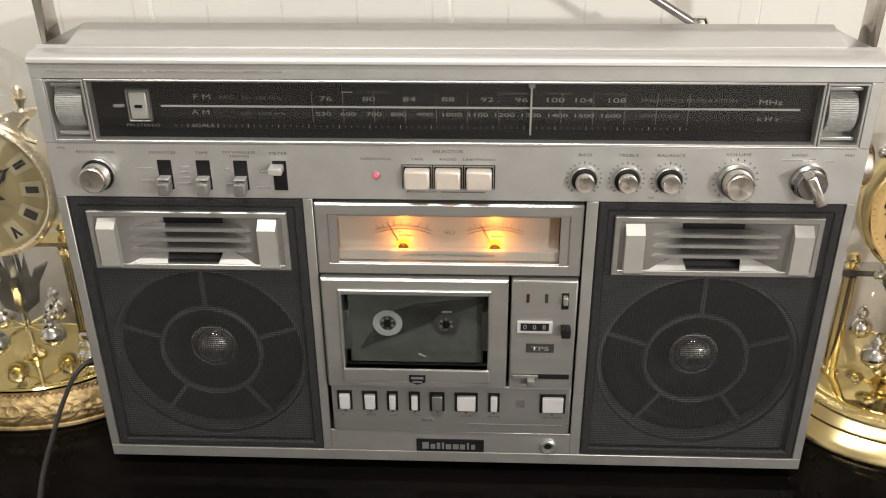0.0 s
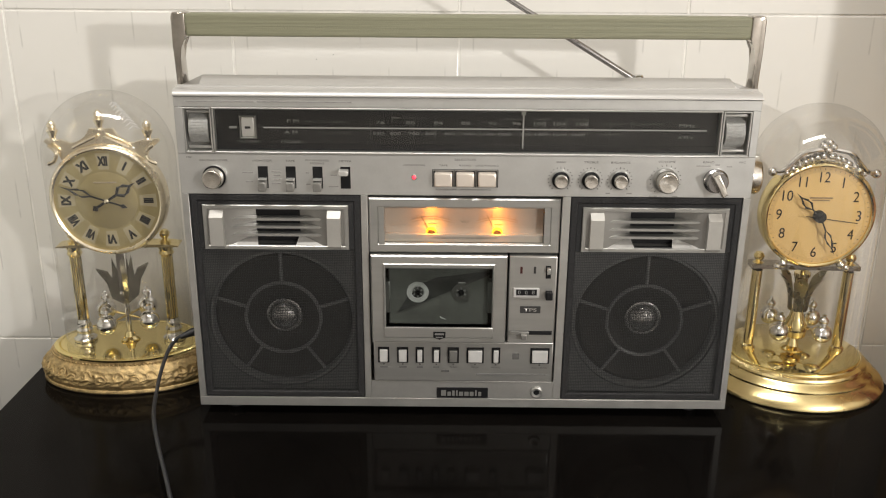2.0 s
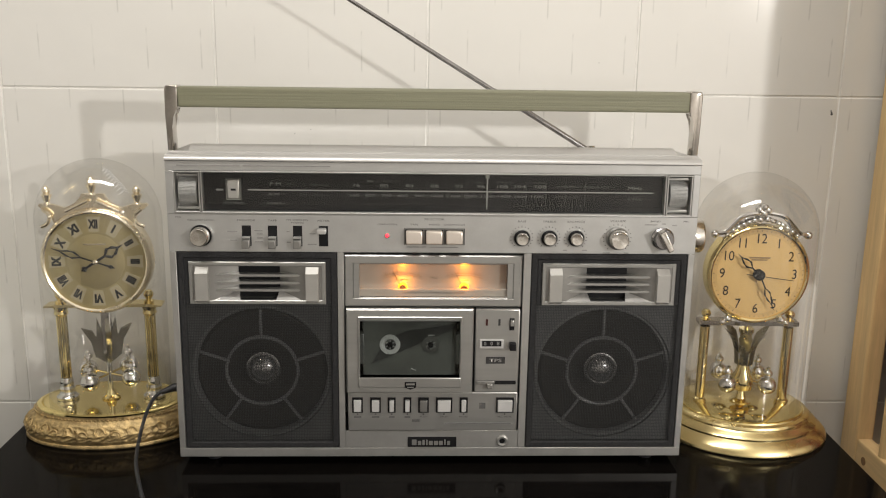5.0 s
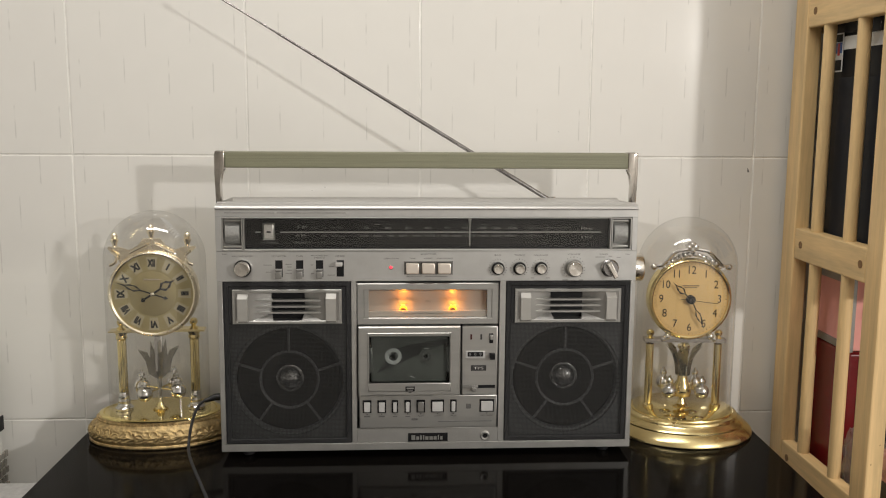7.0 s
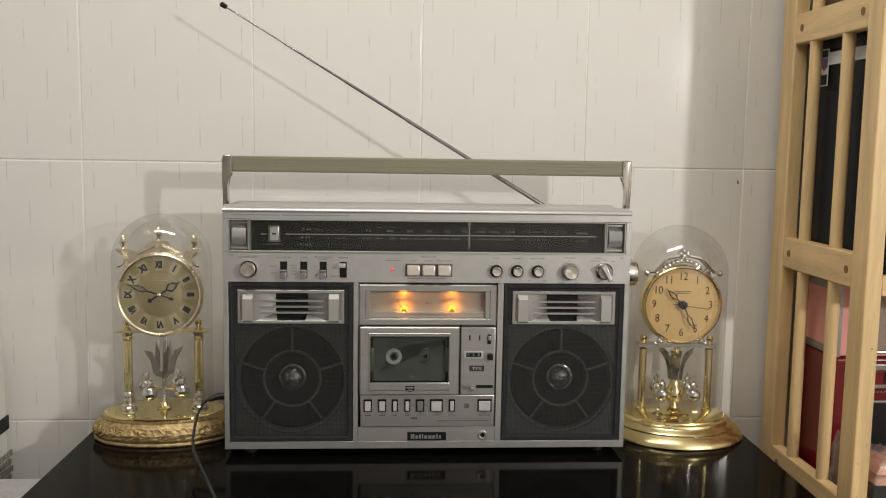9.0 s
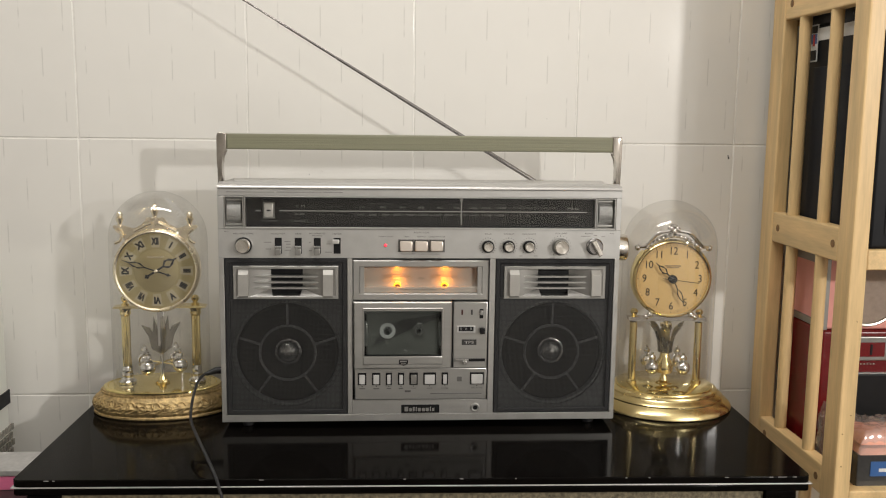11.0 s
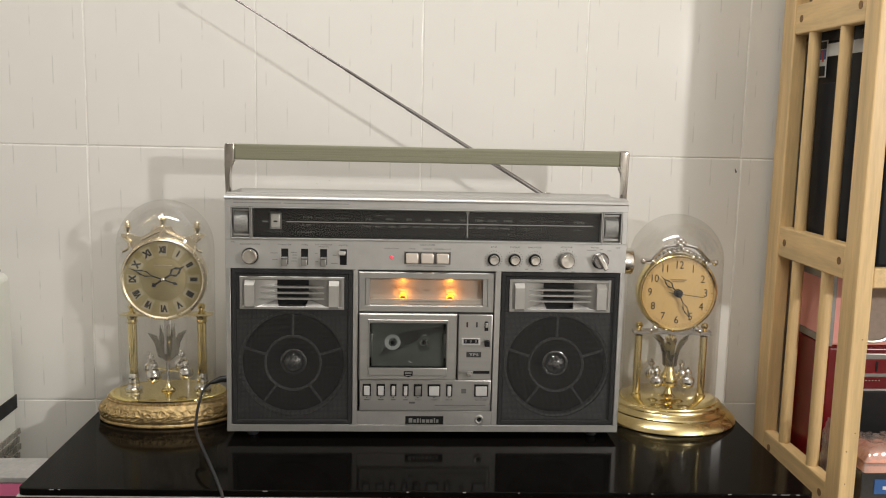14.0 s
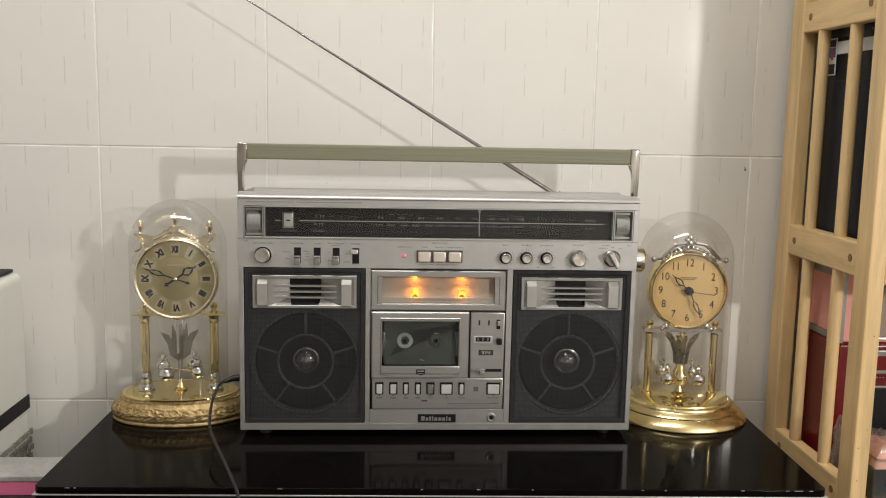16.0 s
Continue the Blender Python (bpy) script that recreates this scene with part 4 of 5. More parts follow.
    # aerial
    base, tip = Vector((0.173, 0.0930, 0.3275)), Vector((-0.279, 0.100, 0.5985))
    am = part("aerial_pivot", lathe([(0, -0.006), (0.0062, -0.006), (0.0062, 0.004), (0.0045, 0.007), (0, 0.0075)], 24, pose(*base)), CHROME, r)
    cuts = [0.0, 0.24, 0.45, 0.64, 0.82, 1.0]
    for i in range(5):
        p, t = base.lerp(tip, cuts[i]), base.lerp(tip, cuts[i + 1])
        part("aerial_section", tube([p, t], 0.0031 - 0.00046 * i, 12), AERIAL, am, "dull chrome aerial section")
    u = (tip - base).normalized()
    part("aerial_tip", tube([tip - u * 0.004, tip - u * 0.003, tip + u * 0.0045, tip + u * 0.006], [0.002, 0.0034, 0.0036, 0.002], 14), BLACK, am, "dark aerial tip")
    return r


recorder()

# ---- power cord ----
cord = thing("power_cord", (0, 0, 0), "thin black power cord arching from the radio over the table edge", "cord")
run = smooth_line([(-0.276, 0.052, 0.068), (-0.290, 0.050, 0.067), (-0.302, 0.036, 0.061), (-0.305, 0.010, 0.050), (-0.303, -0.022, 0.038), (-0.296, -0.058, 0.031), (-0.281, -0.0985, 0.026), (-0.262, -0.140, 0.016), (-0.245, -0.178, 0.006), (-0.238, -0.1925, -0.004), (-0.232, -0.1945, -0.04), (-0.220, -0.1945, -0.22), (-0.21, -0.20, -0.55)], 8)
part("cable", tube(run, 0.0019, 10), RUBBER, cord)
part("plug", tube([(-0.268, 0.052, 0.068), (-0.270, 0.052, 0.068), (-0.284, 0.051, 0.0675), (-0.296, 0.0440, 0.0645)], [0.0048, 0.0052, 0.0046, 0.0026], 16), RUBBER, cord, "moulded black plug")

# ---- domed clocks ----


def outline_mirror(half):
    """Closes a half outline (x >= 0, from top to bottom) by its mirror image."""
    return half + [(-x, z) for x, z in reversed(half) if x > 1e-6]


def spade_hand(length, w, tail):
    """An openwork clock hand that points up."""
    bm = bmesh.new()
    prism([(-w * 0.25, 0), (w * 0.25, 0), (w * 0.25, length * 0.35), (-w * 0.25, length * 0.35)], -0.0003, 0.0003, bm)
    loop = [(0.0, length * 0.33), (w, length * 0.5), (w * 0.8, length * 0.64), (0.0, length * 0.8)]
    pts = [(x, 0, z) for x, z in loop] + [(-x, 0, z) for x, z in reversed(loop[1:-1])]
    tube(pts, w * 0.34, 6, bm, closed=True)
    prism([(-w * 0.3, length * 0.78), (w * 0.3, length * 0.78), (0, length)], -0.0003, 0.0003, bm)
    if tail:
        prism([(-w * 0.25, -tail), (w * 0.25, -tail), (w * 0.25, 0), (-w * 0.25, 0)], -0.0003, 0.0003, bm)
        prism([(-w * 0.7, -tail * 1.05), (0, -tail * 1.35), (w * 0.7, -tail * 1.05), (0, -tail * 0.8)], -0.0003, 0.0003, bm)
    return bm


def ball(r, m, bm=None):
    n = 10
    return lathe([(r * math.sin(math.pi * k / n), -r * math.cos(math.pi * k / n)) for k in range(n + 1)], 20, m, bm)


def dome_profile(r, z0, top):
    zc = top - r
    return [(r, z0), (r, zc)] + [(r * math.cos(math.pi / 2 * k / 14), zc + r * math.sin(math.pi / 2 * k / 14)) for k in range(1, 15)]


def clock_dial(c, z, y, r, face, bezel, roman):
    d = part("dial", disc(0, y, z, [(0, 0.0015), (r * 0.93, 0.0015), (r * 0.93, 0)], 72), face, c, "gilt dial with roman numerals" if roman else "cream dial with arabic numerals")
    part("bezel", disc(0, y, z, [(r * 0.90, 0.0015), (r * 0.905, 0.0040), (r * 0.935, 0.0052), (r * 0.97, 0.0040), (r, 0.0008), (r, -0.016), (r * 0.94, -0.019), (0, -0.019)], 72), bezel, d, "polished metal bezel")
    if roman:
        rope = bmesh.new()
        for k in range(72):
            a = 2 * math.pi * k / 72
            ball(0.0008, pose(r * 0.952 * math.sin(a), y - 0.0046, z + r * 0.952 * math.cos(a)), rope)
        o = part("rope_edge", rope, bezel, d)
        o["kind"] = "stuff"
        part("inner_circle", disc(0, y, z, [(0, 0.0019), (r * 0.50, 0.0019), (r * 0.515, 0.0016)], 64), GILT_FACE, d, "brushed gilt centre")
    else:
        part("minute_track", disc(0, y, z, [(r * 0.80, 0.0016), (r * 0.803, 0.00175), (r * 0.915, 0.00175), (r * 0.918, 0.0016)], 72), mat("tan_track", (0.66, 0.44, 0.17), 0.5, vary=0.12, scale=40), d, "darker tan minute track")
    for k in range(1, 13):
        a = 30 * k
        rr = r * (0.70 if roman else 0.70)
        x, zz = rr * math.sin(radians(a)), z + rr * math.cos(radians(a))
        if roman:
            ray = prism([(-0.0052, -0.0085), (0.0052, -0.0085), (0.0072, 0.0085), (-0.0072, 0.0085)], y - 0.0019, y - 0.0013)
            o = part("ray", ray, GILT_PALE, d)
            o.matrix_basis = pose(x, 0, zz, 0, a, 0)
            s = ("", "I", "II", "III", "IIII", "V", "VI", "VII", "VIII", "IX", "X", "XI", "XII")[k]
            words("numeral", s, x, y - 0.0023, zz, 0.0125, INK, d, 0.60 if len(s) > 2 else 0.80, a, 0.0008)
        else:
            words("numeral", str(k), x, y - 0.0019, zz, 0.0160, INK, d, 0.86, 0, 0.0)
    for k in range(60):
        a = 6 * k
        if roman:
            continue
        o = part("minute_mark", bx(-0.0003, 0.0003, -0.0001, 0.0003, -0.0010, 0.0010), INK_SOFT if k % 5 else INK, d)
        o.matrix_basis = pose(r * 0.86 * math.sin(radians(a)), y - 0.0017, z + r * 0.86 * math.cos(radians(a)), 0, a, 0)
    bar("maker_bar", 0, y - 0.0021, z + r * 0.33, r * 0.40, 0.0016, GOLD_PALE if roman else INK_SOFT, d)
    if not roman:
        bar("maker_bar", 0, y - 0.0019, z + r * 0.285, r * 0.30, 0.0012, INK_SOFT, d)
    return d


def hand(d, name, bm, z, y, angle, material=INK):
    o = part(name, bm, material, d)
    o.matrix_basis = pose(0, y, z, 0, angle, 0)


def column(c, x, y, z0, z1, r, material, foot, fluted):
    bm = bmesh.new()
    h = z1 - z0
    if fluted:
        seg = 32
        rings = []
        for z in (z0 + h * 0.22, z1 - h * 0.10):
            rings.append([bm.verts.new((x + (r * (1.0 if k % 2 else 0.86)) * math.cos(2 * math.pi * k / seg), y + (r * (1.0 if k % 2 else 0.86)) * math.sin(2 * math.pi * k / seg), z)) for k in range(seg)])
        for k in range(seg):
            bm.faces.new((rings[0][k], rings[0][(k + 1) % seg], rings[1][(k + 1) % seg], rings[1][k]))
    else:
        lathe([(r * 0.9, z0 + 0.004), (r * 0.9, z1 - 0.003)], 28, pose(x, y, 0), bm)
    p = part("column", bm, material, c)
    if fluted:
        part("column_foot", lathe([(0, z0), (r * 2.0, z0), (r * 2.05, z0 + 0.003), (r * 1.5, z0 + 0.006), (r * 1.35, z0 + 0.010), (r * 1.5, z0 + 0.013), (r * 1.2, z0 + 0.016), (r * 1.3, z0 + 0.020), (r * 1.05, z0 + h * 0.23)], 32, pose(x, y, 0)), foot, p)
        part("capital", lathe([(r, z1 - h * 0.11), (r * 1.35, z1 - h * 0.08), (r * 1.15, z1 - h * 0.05), (r * 1.4, z1 - h * 0.02), (r * 1.5, z1)], 32, pose(x, y, 0)), material, p)
    else:
        part("column_foot", lathe([(0, z0), (r * 1.25, z0), (r * 1.25, z0 + 0.0045), (r * 0.9, z0 + 0.006)], 28, pose(x, y, 0)), material, p)
    part("column_ball", lathe([(0, z1 + 0.002), (r * 0.9, z1 + 0.002), (r * 0.95, z1 + 0.0055), (r * 0.45, z1 + 0.0075), (r * 0.85, z1 + 0.0105), (r * 0.95, z1 + 0.0135), (r * 0.6, z1 + 0.0170), (0, z1 + 0.0182)], 24, pose(x, y, 0)), material, p)


def gilt_clock():
    """Oval cast base, fluted columns, roman dial with an urn crest."""
    c = thing("dome_clock", (-0.367, 0.094, 0), "gilt clock with roman dial and embossed base under glass dome", "clock", "domed clocks", 3.0)
    sy = 0.62
    # cast base with raised scrollwork
    bm = bmesh.new()
    prof = [(0.0, 0.0), (0.094, 0.0), (0.0965, 0.002), (0.0960, 0.004)]
    n = 30
    for k in range(n + 1):
        t = k / n
        prof.append((0.0945 - 0.0015 * t - 0.010 * t * t + 0.004 * math.sin(math.pi * t), 0.005 + 0.026 * t))
    prof += [(0.0845, 0.0325), (0.0840, 0.0345), (0.0815, 0.0360)]
    lathe(prof, 380, bm=bm, sy=sy)
    for v in bm.verts:
        if 0.0055 < v.co.z < 0.0305 and v.co.xy.length > 0.02:
            a = math.atan2(v.co.y / sy, v.co.x)
            u, w = a * 12.0, v.co.z * 190
            q = noise.noise(Vector((u * 1.1, w, 3.0))) + 0.8 * math.sin(u * 2.2 + 2.2 * math.sin(w * 1.3)) * math.sin(w * 2.0)
            q = (1 - abs(q) * 1.6)
            q += 0.5 * noise.noise(Vector((a * 34, v.co.z * 420, 7.0)))
            v.co.xy *= 1 + 0.024 * max(-0.7, q) * math.sin(math.pi * (v.co.z - 0.0055) / 0.025)
    b = part("base", bm, GOLD_CAST, c, "embossed cast gilt base")
    beads = bmesh.new()
    for k in range(120):
        a = 2 * math.pi * k / 120
        ball(0.0012, pose(0.0848 * math.cos(a), sy * 0.0848 * math.sin(a), 0.0318), beads)
    o = part("bead_edge", beads, GOLD_CAST, b)
    o["kind"] = "stuff"
    for k in range(34):
        a = 2 * math.pi * (k + 0.5) / 34
        s = 1 if k % 2 else -1
        pts = []
        for i in range(15):
            t = i / 14
            ang = 4.6 * t
            rr = 0.0072 * (1 - 0.80 * t)
            pts.append((a + s * (rr * math.cos(ang) - 0.001) / 0.09, 0.0175 + s * 0.002 + rr * math.sin(ang)))
        line = []
        for aa, z in pts:
            t = (z - 0.005) / 0.026
            rad = 0.0945 - 0.0015 * t - 0.010 * t * t + 0.004 * math.sin(math.pi * max(0, min(1, t))) + 0.0008
            line.append((rad * math.cos(aa), sy * rad * math.sin(aa), z))
        part("scroll", tube(line, [0.0013 * (1 - 0.5 * i / 14) for i in range(15)], 8), GOLD_CAST, b)
    part("base_plate", lathe([(0.0815, 0.0355), (0.0815, 0.0375), (0.0795, 0.0385), (0.0765, 0.0385), (0.0755, 0.0372), (0.0745, 0.0382), (0, 0.0386)], 96, sy=sy * 1.06), GOLD_MIRROR, c, "polished brass plate")
    for s in (-1, 1):
        column(c, s * 0.0485, 0.0, 0.0388, 0.1490, 0.0060, GOLD, CHROME, True)
    part("crossbar", prism(outline_mirror([(0, 0.1525), (0.050, 0.1525), (0.064, 0.1508), (0.064, 0.1494), (0, 0.1490)]), -0.010, 0.010), GOLD, c)
    zc, y, r = 0.2050, -0.020, 0.0590
    d = clock_dial(c, zc, y, r, GILT_FACE, GOLD_PALE, True)
    hand(d, "hour_hand", spade_hand(0.036, 0.0052, 0.014), zc, y - 0.0035, 57)
    hand(d, "minute_hand", spade_hand(0.049, 0.0034, 0.016), zc, y - 0.0046, 289)
    part("hand_nut", disc(0, y - 0.0046, zc, [(0.0026, 0), (0.0026, 0.0012), (0.001, 0.0022), (0, 0.0023)], 20), GOLD_PALE, d)
    # crest with three urns
    half = [(0.0, 0.2790), (0.0115, 0.2790), (0.0130, 0.2760), (0.0180, 0.2700), (0.0240, 0.2665), (0.0300, 0.2640), (0.0360, 0.2660), (0.0420, 0.2680), (0.0560, 0.2685), (0.0575, 0.2660), (0.0540, 0.2630), (0.0480, 0.2600), (0.0440, 0.2520), (0.0400, 0.2420), (0.0, 0.2420)]
    cr = part("crest", prism(outline_mirror(half), y + 0.0015, y + 0.0065), GOLD_PALE, c, "pale gold crest with three small urns")
    for x, z in ((0, 0.2790), (-0.0470, 0.2683), (0.0470, 0.2683)):
        part("urn", lathe([(0, z), (0.0050, z), (0.0028, z + 0.0020), (0.0032, z + 0.0040), (0.0055, z + 0.0090), (0.0058, z + 0.0105), (0.0032, z + 0.0118), (0.0046, z + 0.0140), (0.0042, z + 0.0165), (0.0022, z + 0.0190), (0, z + 0.0205)], 24, pose(x, y, 0)), GOLD_PALE, cr)
    for s in (-1, 1):
        part("leaf", tube(smooth_line([(s * 0.052, y - 0.003, 0.2635), (s * 0.045, y - 0.004, 0.2570), (s * 0.047, y - 0.004, 0.2480), (s * 0.054, y - 0.003, 0.2440)], 5), 0.0020, 8), GOLD_PALE, cr)
        part("bead_swag", tube(smooth_line([(s * 0.004, y - 0.003, 0.2720), (s * 0.014, y - 0.0035, 0.2675), (s * 0.028, y - 0.0035, 0.2605)], 5), 0.0016, 8), GOLD_PALE, cr)
    part("movement", lathe([(0, 0.0), (0.030, 0.0), (0.030, 0.020), (0, 0.020)], 40, pose(0, y + 0.018, zc) @ pose(0, 0, 0, -90)), GOLD_SATIN, c)
    # torsion pendulum
    p = part("pendulum", lathe([(0.0030, 0.0480), (0.0030, 0.1490)], 16), CHROME, c, "silvery crown pendulum with four balls")
    part("sleeve", bx(-0.0055, 0.0055, -0.004, 0.004, 0.0920, 0.1460, 0.001), CHROME, p)
    for a in (0, 90, 180, 270):
        petal = prism([(0.003, 0.0820), (0.0140, 0.0900), (0.0175, 0.1080), (0.0270, 0.1250), (0.0150, 0.1200), (0.0115, 0.1120), (0.0100, 0.1360), (0.0050, 0.1180), (0.0030, 0.1000)], -0.0024, 0.0024)
        o = part("petal", petal, PETAL, p)
        o.matrix_basis = pose(0, 0, 0, 0, 0, a + 20)
        bl = ball(0.0108, pose(0.031, 0, 0.0680))
        lathe([(0.0032, 0.0780), (0.0022, 0.0798), (0.0054, 0.0825), (0.0050, 0.0860), (0.0018, 0.0880), (0.0026, 0.0902), (0, 0.0915)], 14, pose(0.031, 0, 0), bl)
        o = part("ball", bl, CHROME, p)
        o.matrix_basis = pose(0, 0, 0, 0, 0, a - 28)
        o = part("ball_arm", tube([(0.002, 0, 0.0680), (0.022, 0, 0.0680)], 0.0013, 8), GOLD, p)
        o.matrix_basis = pose(0, 0, 0, 0, 0, a - 28)
    part("pendulum_foot", lathe([(0, 0.0388), (0.010, 0.0388), (0.0105, 0.0405), (0.006, 0.0430), (0.0045, 0.0485), (0, 0.049)], 28), GOLD, p)
    dm = part("glass_dome", lathe(dome_profile(0.0675, 0.0388, 0.3150), 80, sy=0.74), DOME_GLASS, c, "clear glass dome")
    # etched sprig on the dome: a stem with paired leaflets
    def on_dome(az, el):
        q = 0.0678
        return (q * math.cos(el) * math.cos(az), 0.74 * q * math.cos(el) * math.sin(az), 0.2475 + q * math.sin(el))

    stem = [(radians(-63 + 1.5 * k), radians(64 - 3.4 * k)) for k in range(10)]
    sp = part("etched_sprig", tube([on_dome(a, e) for a, e in stem], 0.00022, 5), ETCH, dm, "pale etched leaf sprig")
    for k, (a, e) in enumerate(stem[1:]):
        for side in (-1, 1):
            leaf = [on_dome(a + side * radians(2.2 * t), e - radians(1.1 * t)) for t in (0, 1, 2, 3.2)]
            part("leaflet", tube(leaf, [0.0002, 0.0006, 0.0006, 0.0001], 5), ETCH, sp)
    return c


def brass_clock():
    """Round stepped brass base, plain columns, cream dial with a silver crest."""
    c = thing("dome_clock", (0.370, 0.100, 0), "brass clock with cream dial and stepped base under glass dome", "clock", "domed clocks", -3.0)
    prof = [(0, 0.0), (0.0985, 0.0), (0.0995, 0.0015), (0.0990, 0.0045), (0.0950, 0.0095), (0.0890, 0.0135), (0.0870, 0.0150), (0.0870, 0.0172), (0.0850, 0.0195), (0.0800, 0.0218), (0.0785, 0.0235), (0.0785, 0.0255), (0.0770, 0.0275), (0.0725, 0.0290), (0.0720, 0.0305), (0.0, 0.0308)]
    bs = part("base", lathe(prof, 110, sy=0.92), GOLD_BASE, c, "polished stepped brass base")
    part("base_plate", lathe([(0.0712, 0.0304), (0.0712, 0.0313), (0.0704, 0.0318), (0, 0.0318)], 96, sy=0.92), GOLD_MIRROR, bs, "mirror-bright brass top plate")
    for s in (-1, 1):
        column(c, s * 0.0485, 0.0, 0.0308, 0.1270, 0.0062, GOLD, GOLD, False)
    part("crossbar", prism(outline_mirror([(0, 0.1325), (0.0575, 0.1325), (0.0575, 0.1275), (0, 0.1275)]), -0.008, 0.008), CHROME_DIM, c, "bright silver crossbar")
    zc, y, r = 0.1930, -0.020, 0.0580
    d = clock_dial(c, zc, y, r, CREAM_FACE, GOLD, False)
    hand(d, "hour_hand", spade_hand(0.037, 0.0036, 0.0), zc, y - 0.0080, 313)
    hand(d, "minute_hand", spade_hand(0.045, 0.0030, 0.0), zc, y - 0.0098, 155)
    sec = bx(-0.0004, 0.0004, -0.0002, 0.0002, -0.016, 0.037)
    hand(d, "second_hand", sec, zc, y - 0.0116, 97)
    part("hand_nut", disc(0, y - 0.0045, zc, [(0.0060, -0.003), (0.0060, 0.0040), (0.0030, 0.0060), (0.0026, 0.0085), (0, 0.0087)], 24), INK, d)
    part("movement", lathe([(0, 0.0), (0.036, 0.0), (0.036, 0.022), (0, 0.022)], 40, pose(0, y + 0.018, zc) @ pose(0, 0, 0, -90)), GOLD_SATIN, c)
    # silver crest: a bow of leaves and beads
    half = [(0.0, 0.2735), (0.0045, 0.2725), (0.0085, 0.2680), (0.0080, 0.2630), (0.0120, 0.2610), (0.0210, 0.2600), (0.0280, 0.2560), (0.0360, 0.2460), (0.0430, 0.2400), (0.0500, 0.2400), (0.0500, 0.2360), (0.0430, 0.2340), (0.0370, 0.2340), (0.0, 0.2480)]
    cr = part("crest", prism(outline_mirror(half), y + 0.0015, y + 0.0055), CHROME, c, "bright silver openwork crest")
    for s in (-1, 1):
        part("crest_bow", tube(smooth_line([(0, y - 0.002, 0.2640), (s * 0.012, y - 0.003, 0.2625), (s * 0.024, y - 0.003, 0.2590), (s * 0.034, y - 0.003, 0.2490), (s * 0.042, y - 0.003, 0.2410), (s * 0.050, y - 0.002, 0.2400)], 5), 0.0025, 8), CHROME, cr)
        part("crest_ball", ball(0.0048, pose(s * 0.0520, y, 0.2385)), CHROME, cr)
        for k in range(7):
            part("crest_bead", ball(0.0033 - 0.00014 * k, pose(s * (0.004 + 0.0058 * k), y - 0.004, 0.2560 - 0.0011 * k - 0.0003 * k * k)), CHROME, cr)
        part("foot_leaf", ball(0.0048, pose(s * 0.030, y - 0.002, 0.1400)), CHROME, cr)
        part("foot_leaf", ball(0.0036, pose(s * 0.036, y - 0.003, 0.1365)), CHROME, cr)
    for dx, dz in ((0, 0.2700), (-0.0045, 0.2660), (0.0045, 0.2660), (0, 0.2625)):
        part("crest_bead", ball(0.0040, pose(dx, y - 0.003, dz)), CHROME, cr)
    p = part("pendulum", lathe([(0.0026, 0.0440), (0.0026, 0.1280)], 16), GOLD, c, "brass lyre pendulum with four balls")
    for k in range(6):
        a0 = radians(60 * k + 12)
        bm = bmesh.new()
        rows = []
        for i in range(9):
            t = i / 8
            z, rad = 0.079 + 0.046 * t, 0.0105 + 0.0025 * t + 0.0165 * t ** 3
            half = radians(27) * (1 - 0.15 * t) * (1 if i < 7 else (0.6 if i == 7 else 0.06))
            rows.append([bm.verts.new((rad * math.cos(a0 + half * q), rad * math.sin(a0 + half * q), z)) for q in (-1, -0.5, 0, 0.5, 1)])
        for ra, rb in zip(rows, rows[1:]):
            for q in range(4):
                bm.faces.new((ra[q], ra[q + 1], rb[q + 1], rb[q]))
        bmesh.ops.solidify(bm, geom=list(bm.faces), thickness=0.0006)
        part("wing", bm, VANE, p)
    part("sleeve", lathe([(0, 0.092), (0.0065, 0.092), (0.0065, 0.116), (0.0085, 0.118), (0.0085, 0.122), (0, 0.122)], 24), GOLD, p)
    part("boss", lathe([(0, 0.046), (0.012, 0.048), (0.0135, 0.055), (0.0125, 0.062), (0.008, 0.070), (0.0065, 0.078), (0.0105, 0.080), (0, 0.082)], 24), GOLD, p)
    for a in (0, 90, 180, 270):
        bl = ball(0.0106, pose(0.032, 0, 0.0610))
        lathe([(0.0030, 0.0690), (0.0020, 0.0705), (0.0048, 0.0730), (0.0056, 0.0760), (0.0040, 0.0790), (0.0018, 0.0805), (0.0026, 0.0825), (0, 0.0840)], 18, pose(0.032, 0, 0), bl)
        o = part("ball", bl, CHROME, p)
        o.matrix_basis = pose(0, 0, 0, 0, 0, a - 48)
        o = part("ball_arm", tube([(0.002, 0, 0.0610), (0.027, 0, 0.0610)], 0.0014, 8), GOLD, p)
        o.matrix_basis = pose(0, 0, 0, 0, 0, a - 48)
    part("pendulum_foot", lathe([(0, 0.0309), (0.012, 0.0309), (0.0125, 0.033), (0.007, 0.036), (0.004, 0.0445), (0, 0.045)], 28), GOLD, p)
    part("glass_dome", lathe(dome_profile(0.0685, 0.0308, 0.3060), 80, sy=0.92), DOME_GLASS, c, "clear glass dome")
    return c


gilt_clock()
brass_clock()

# ---- pine shelf beside the table ----
SX = 0.538


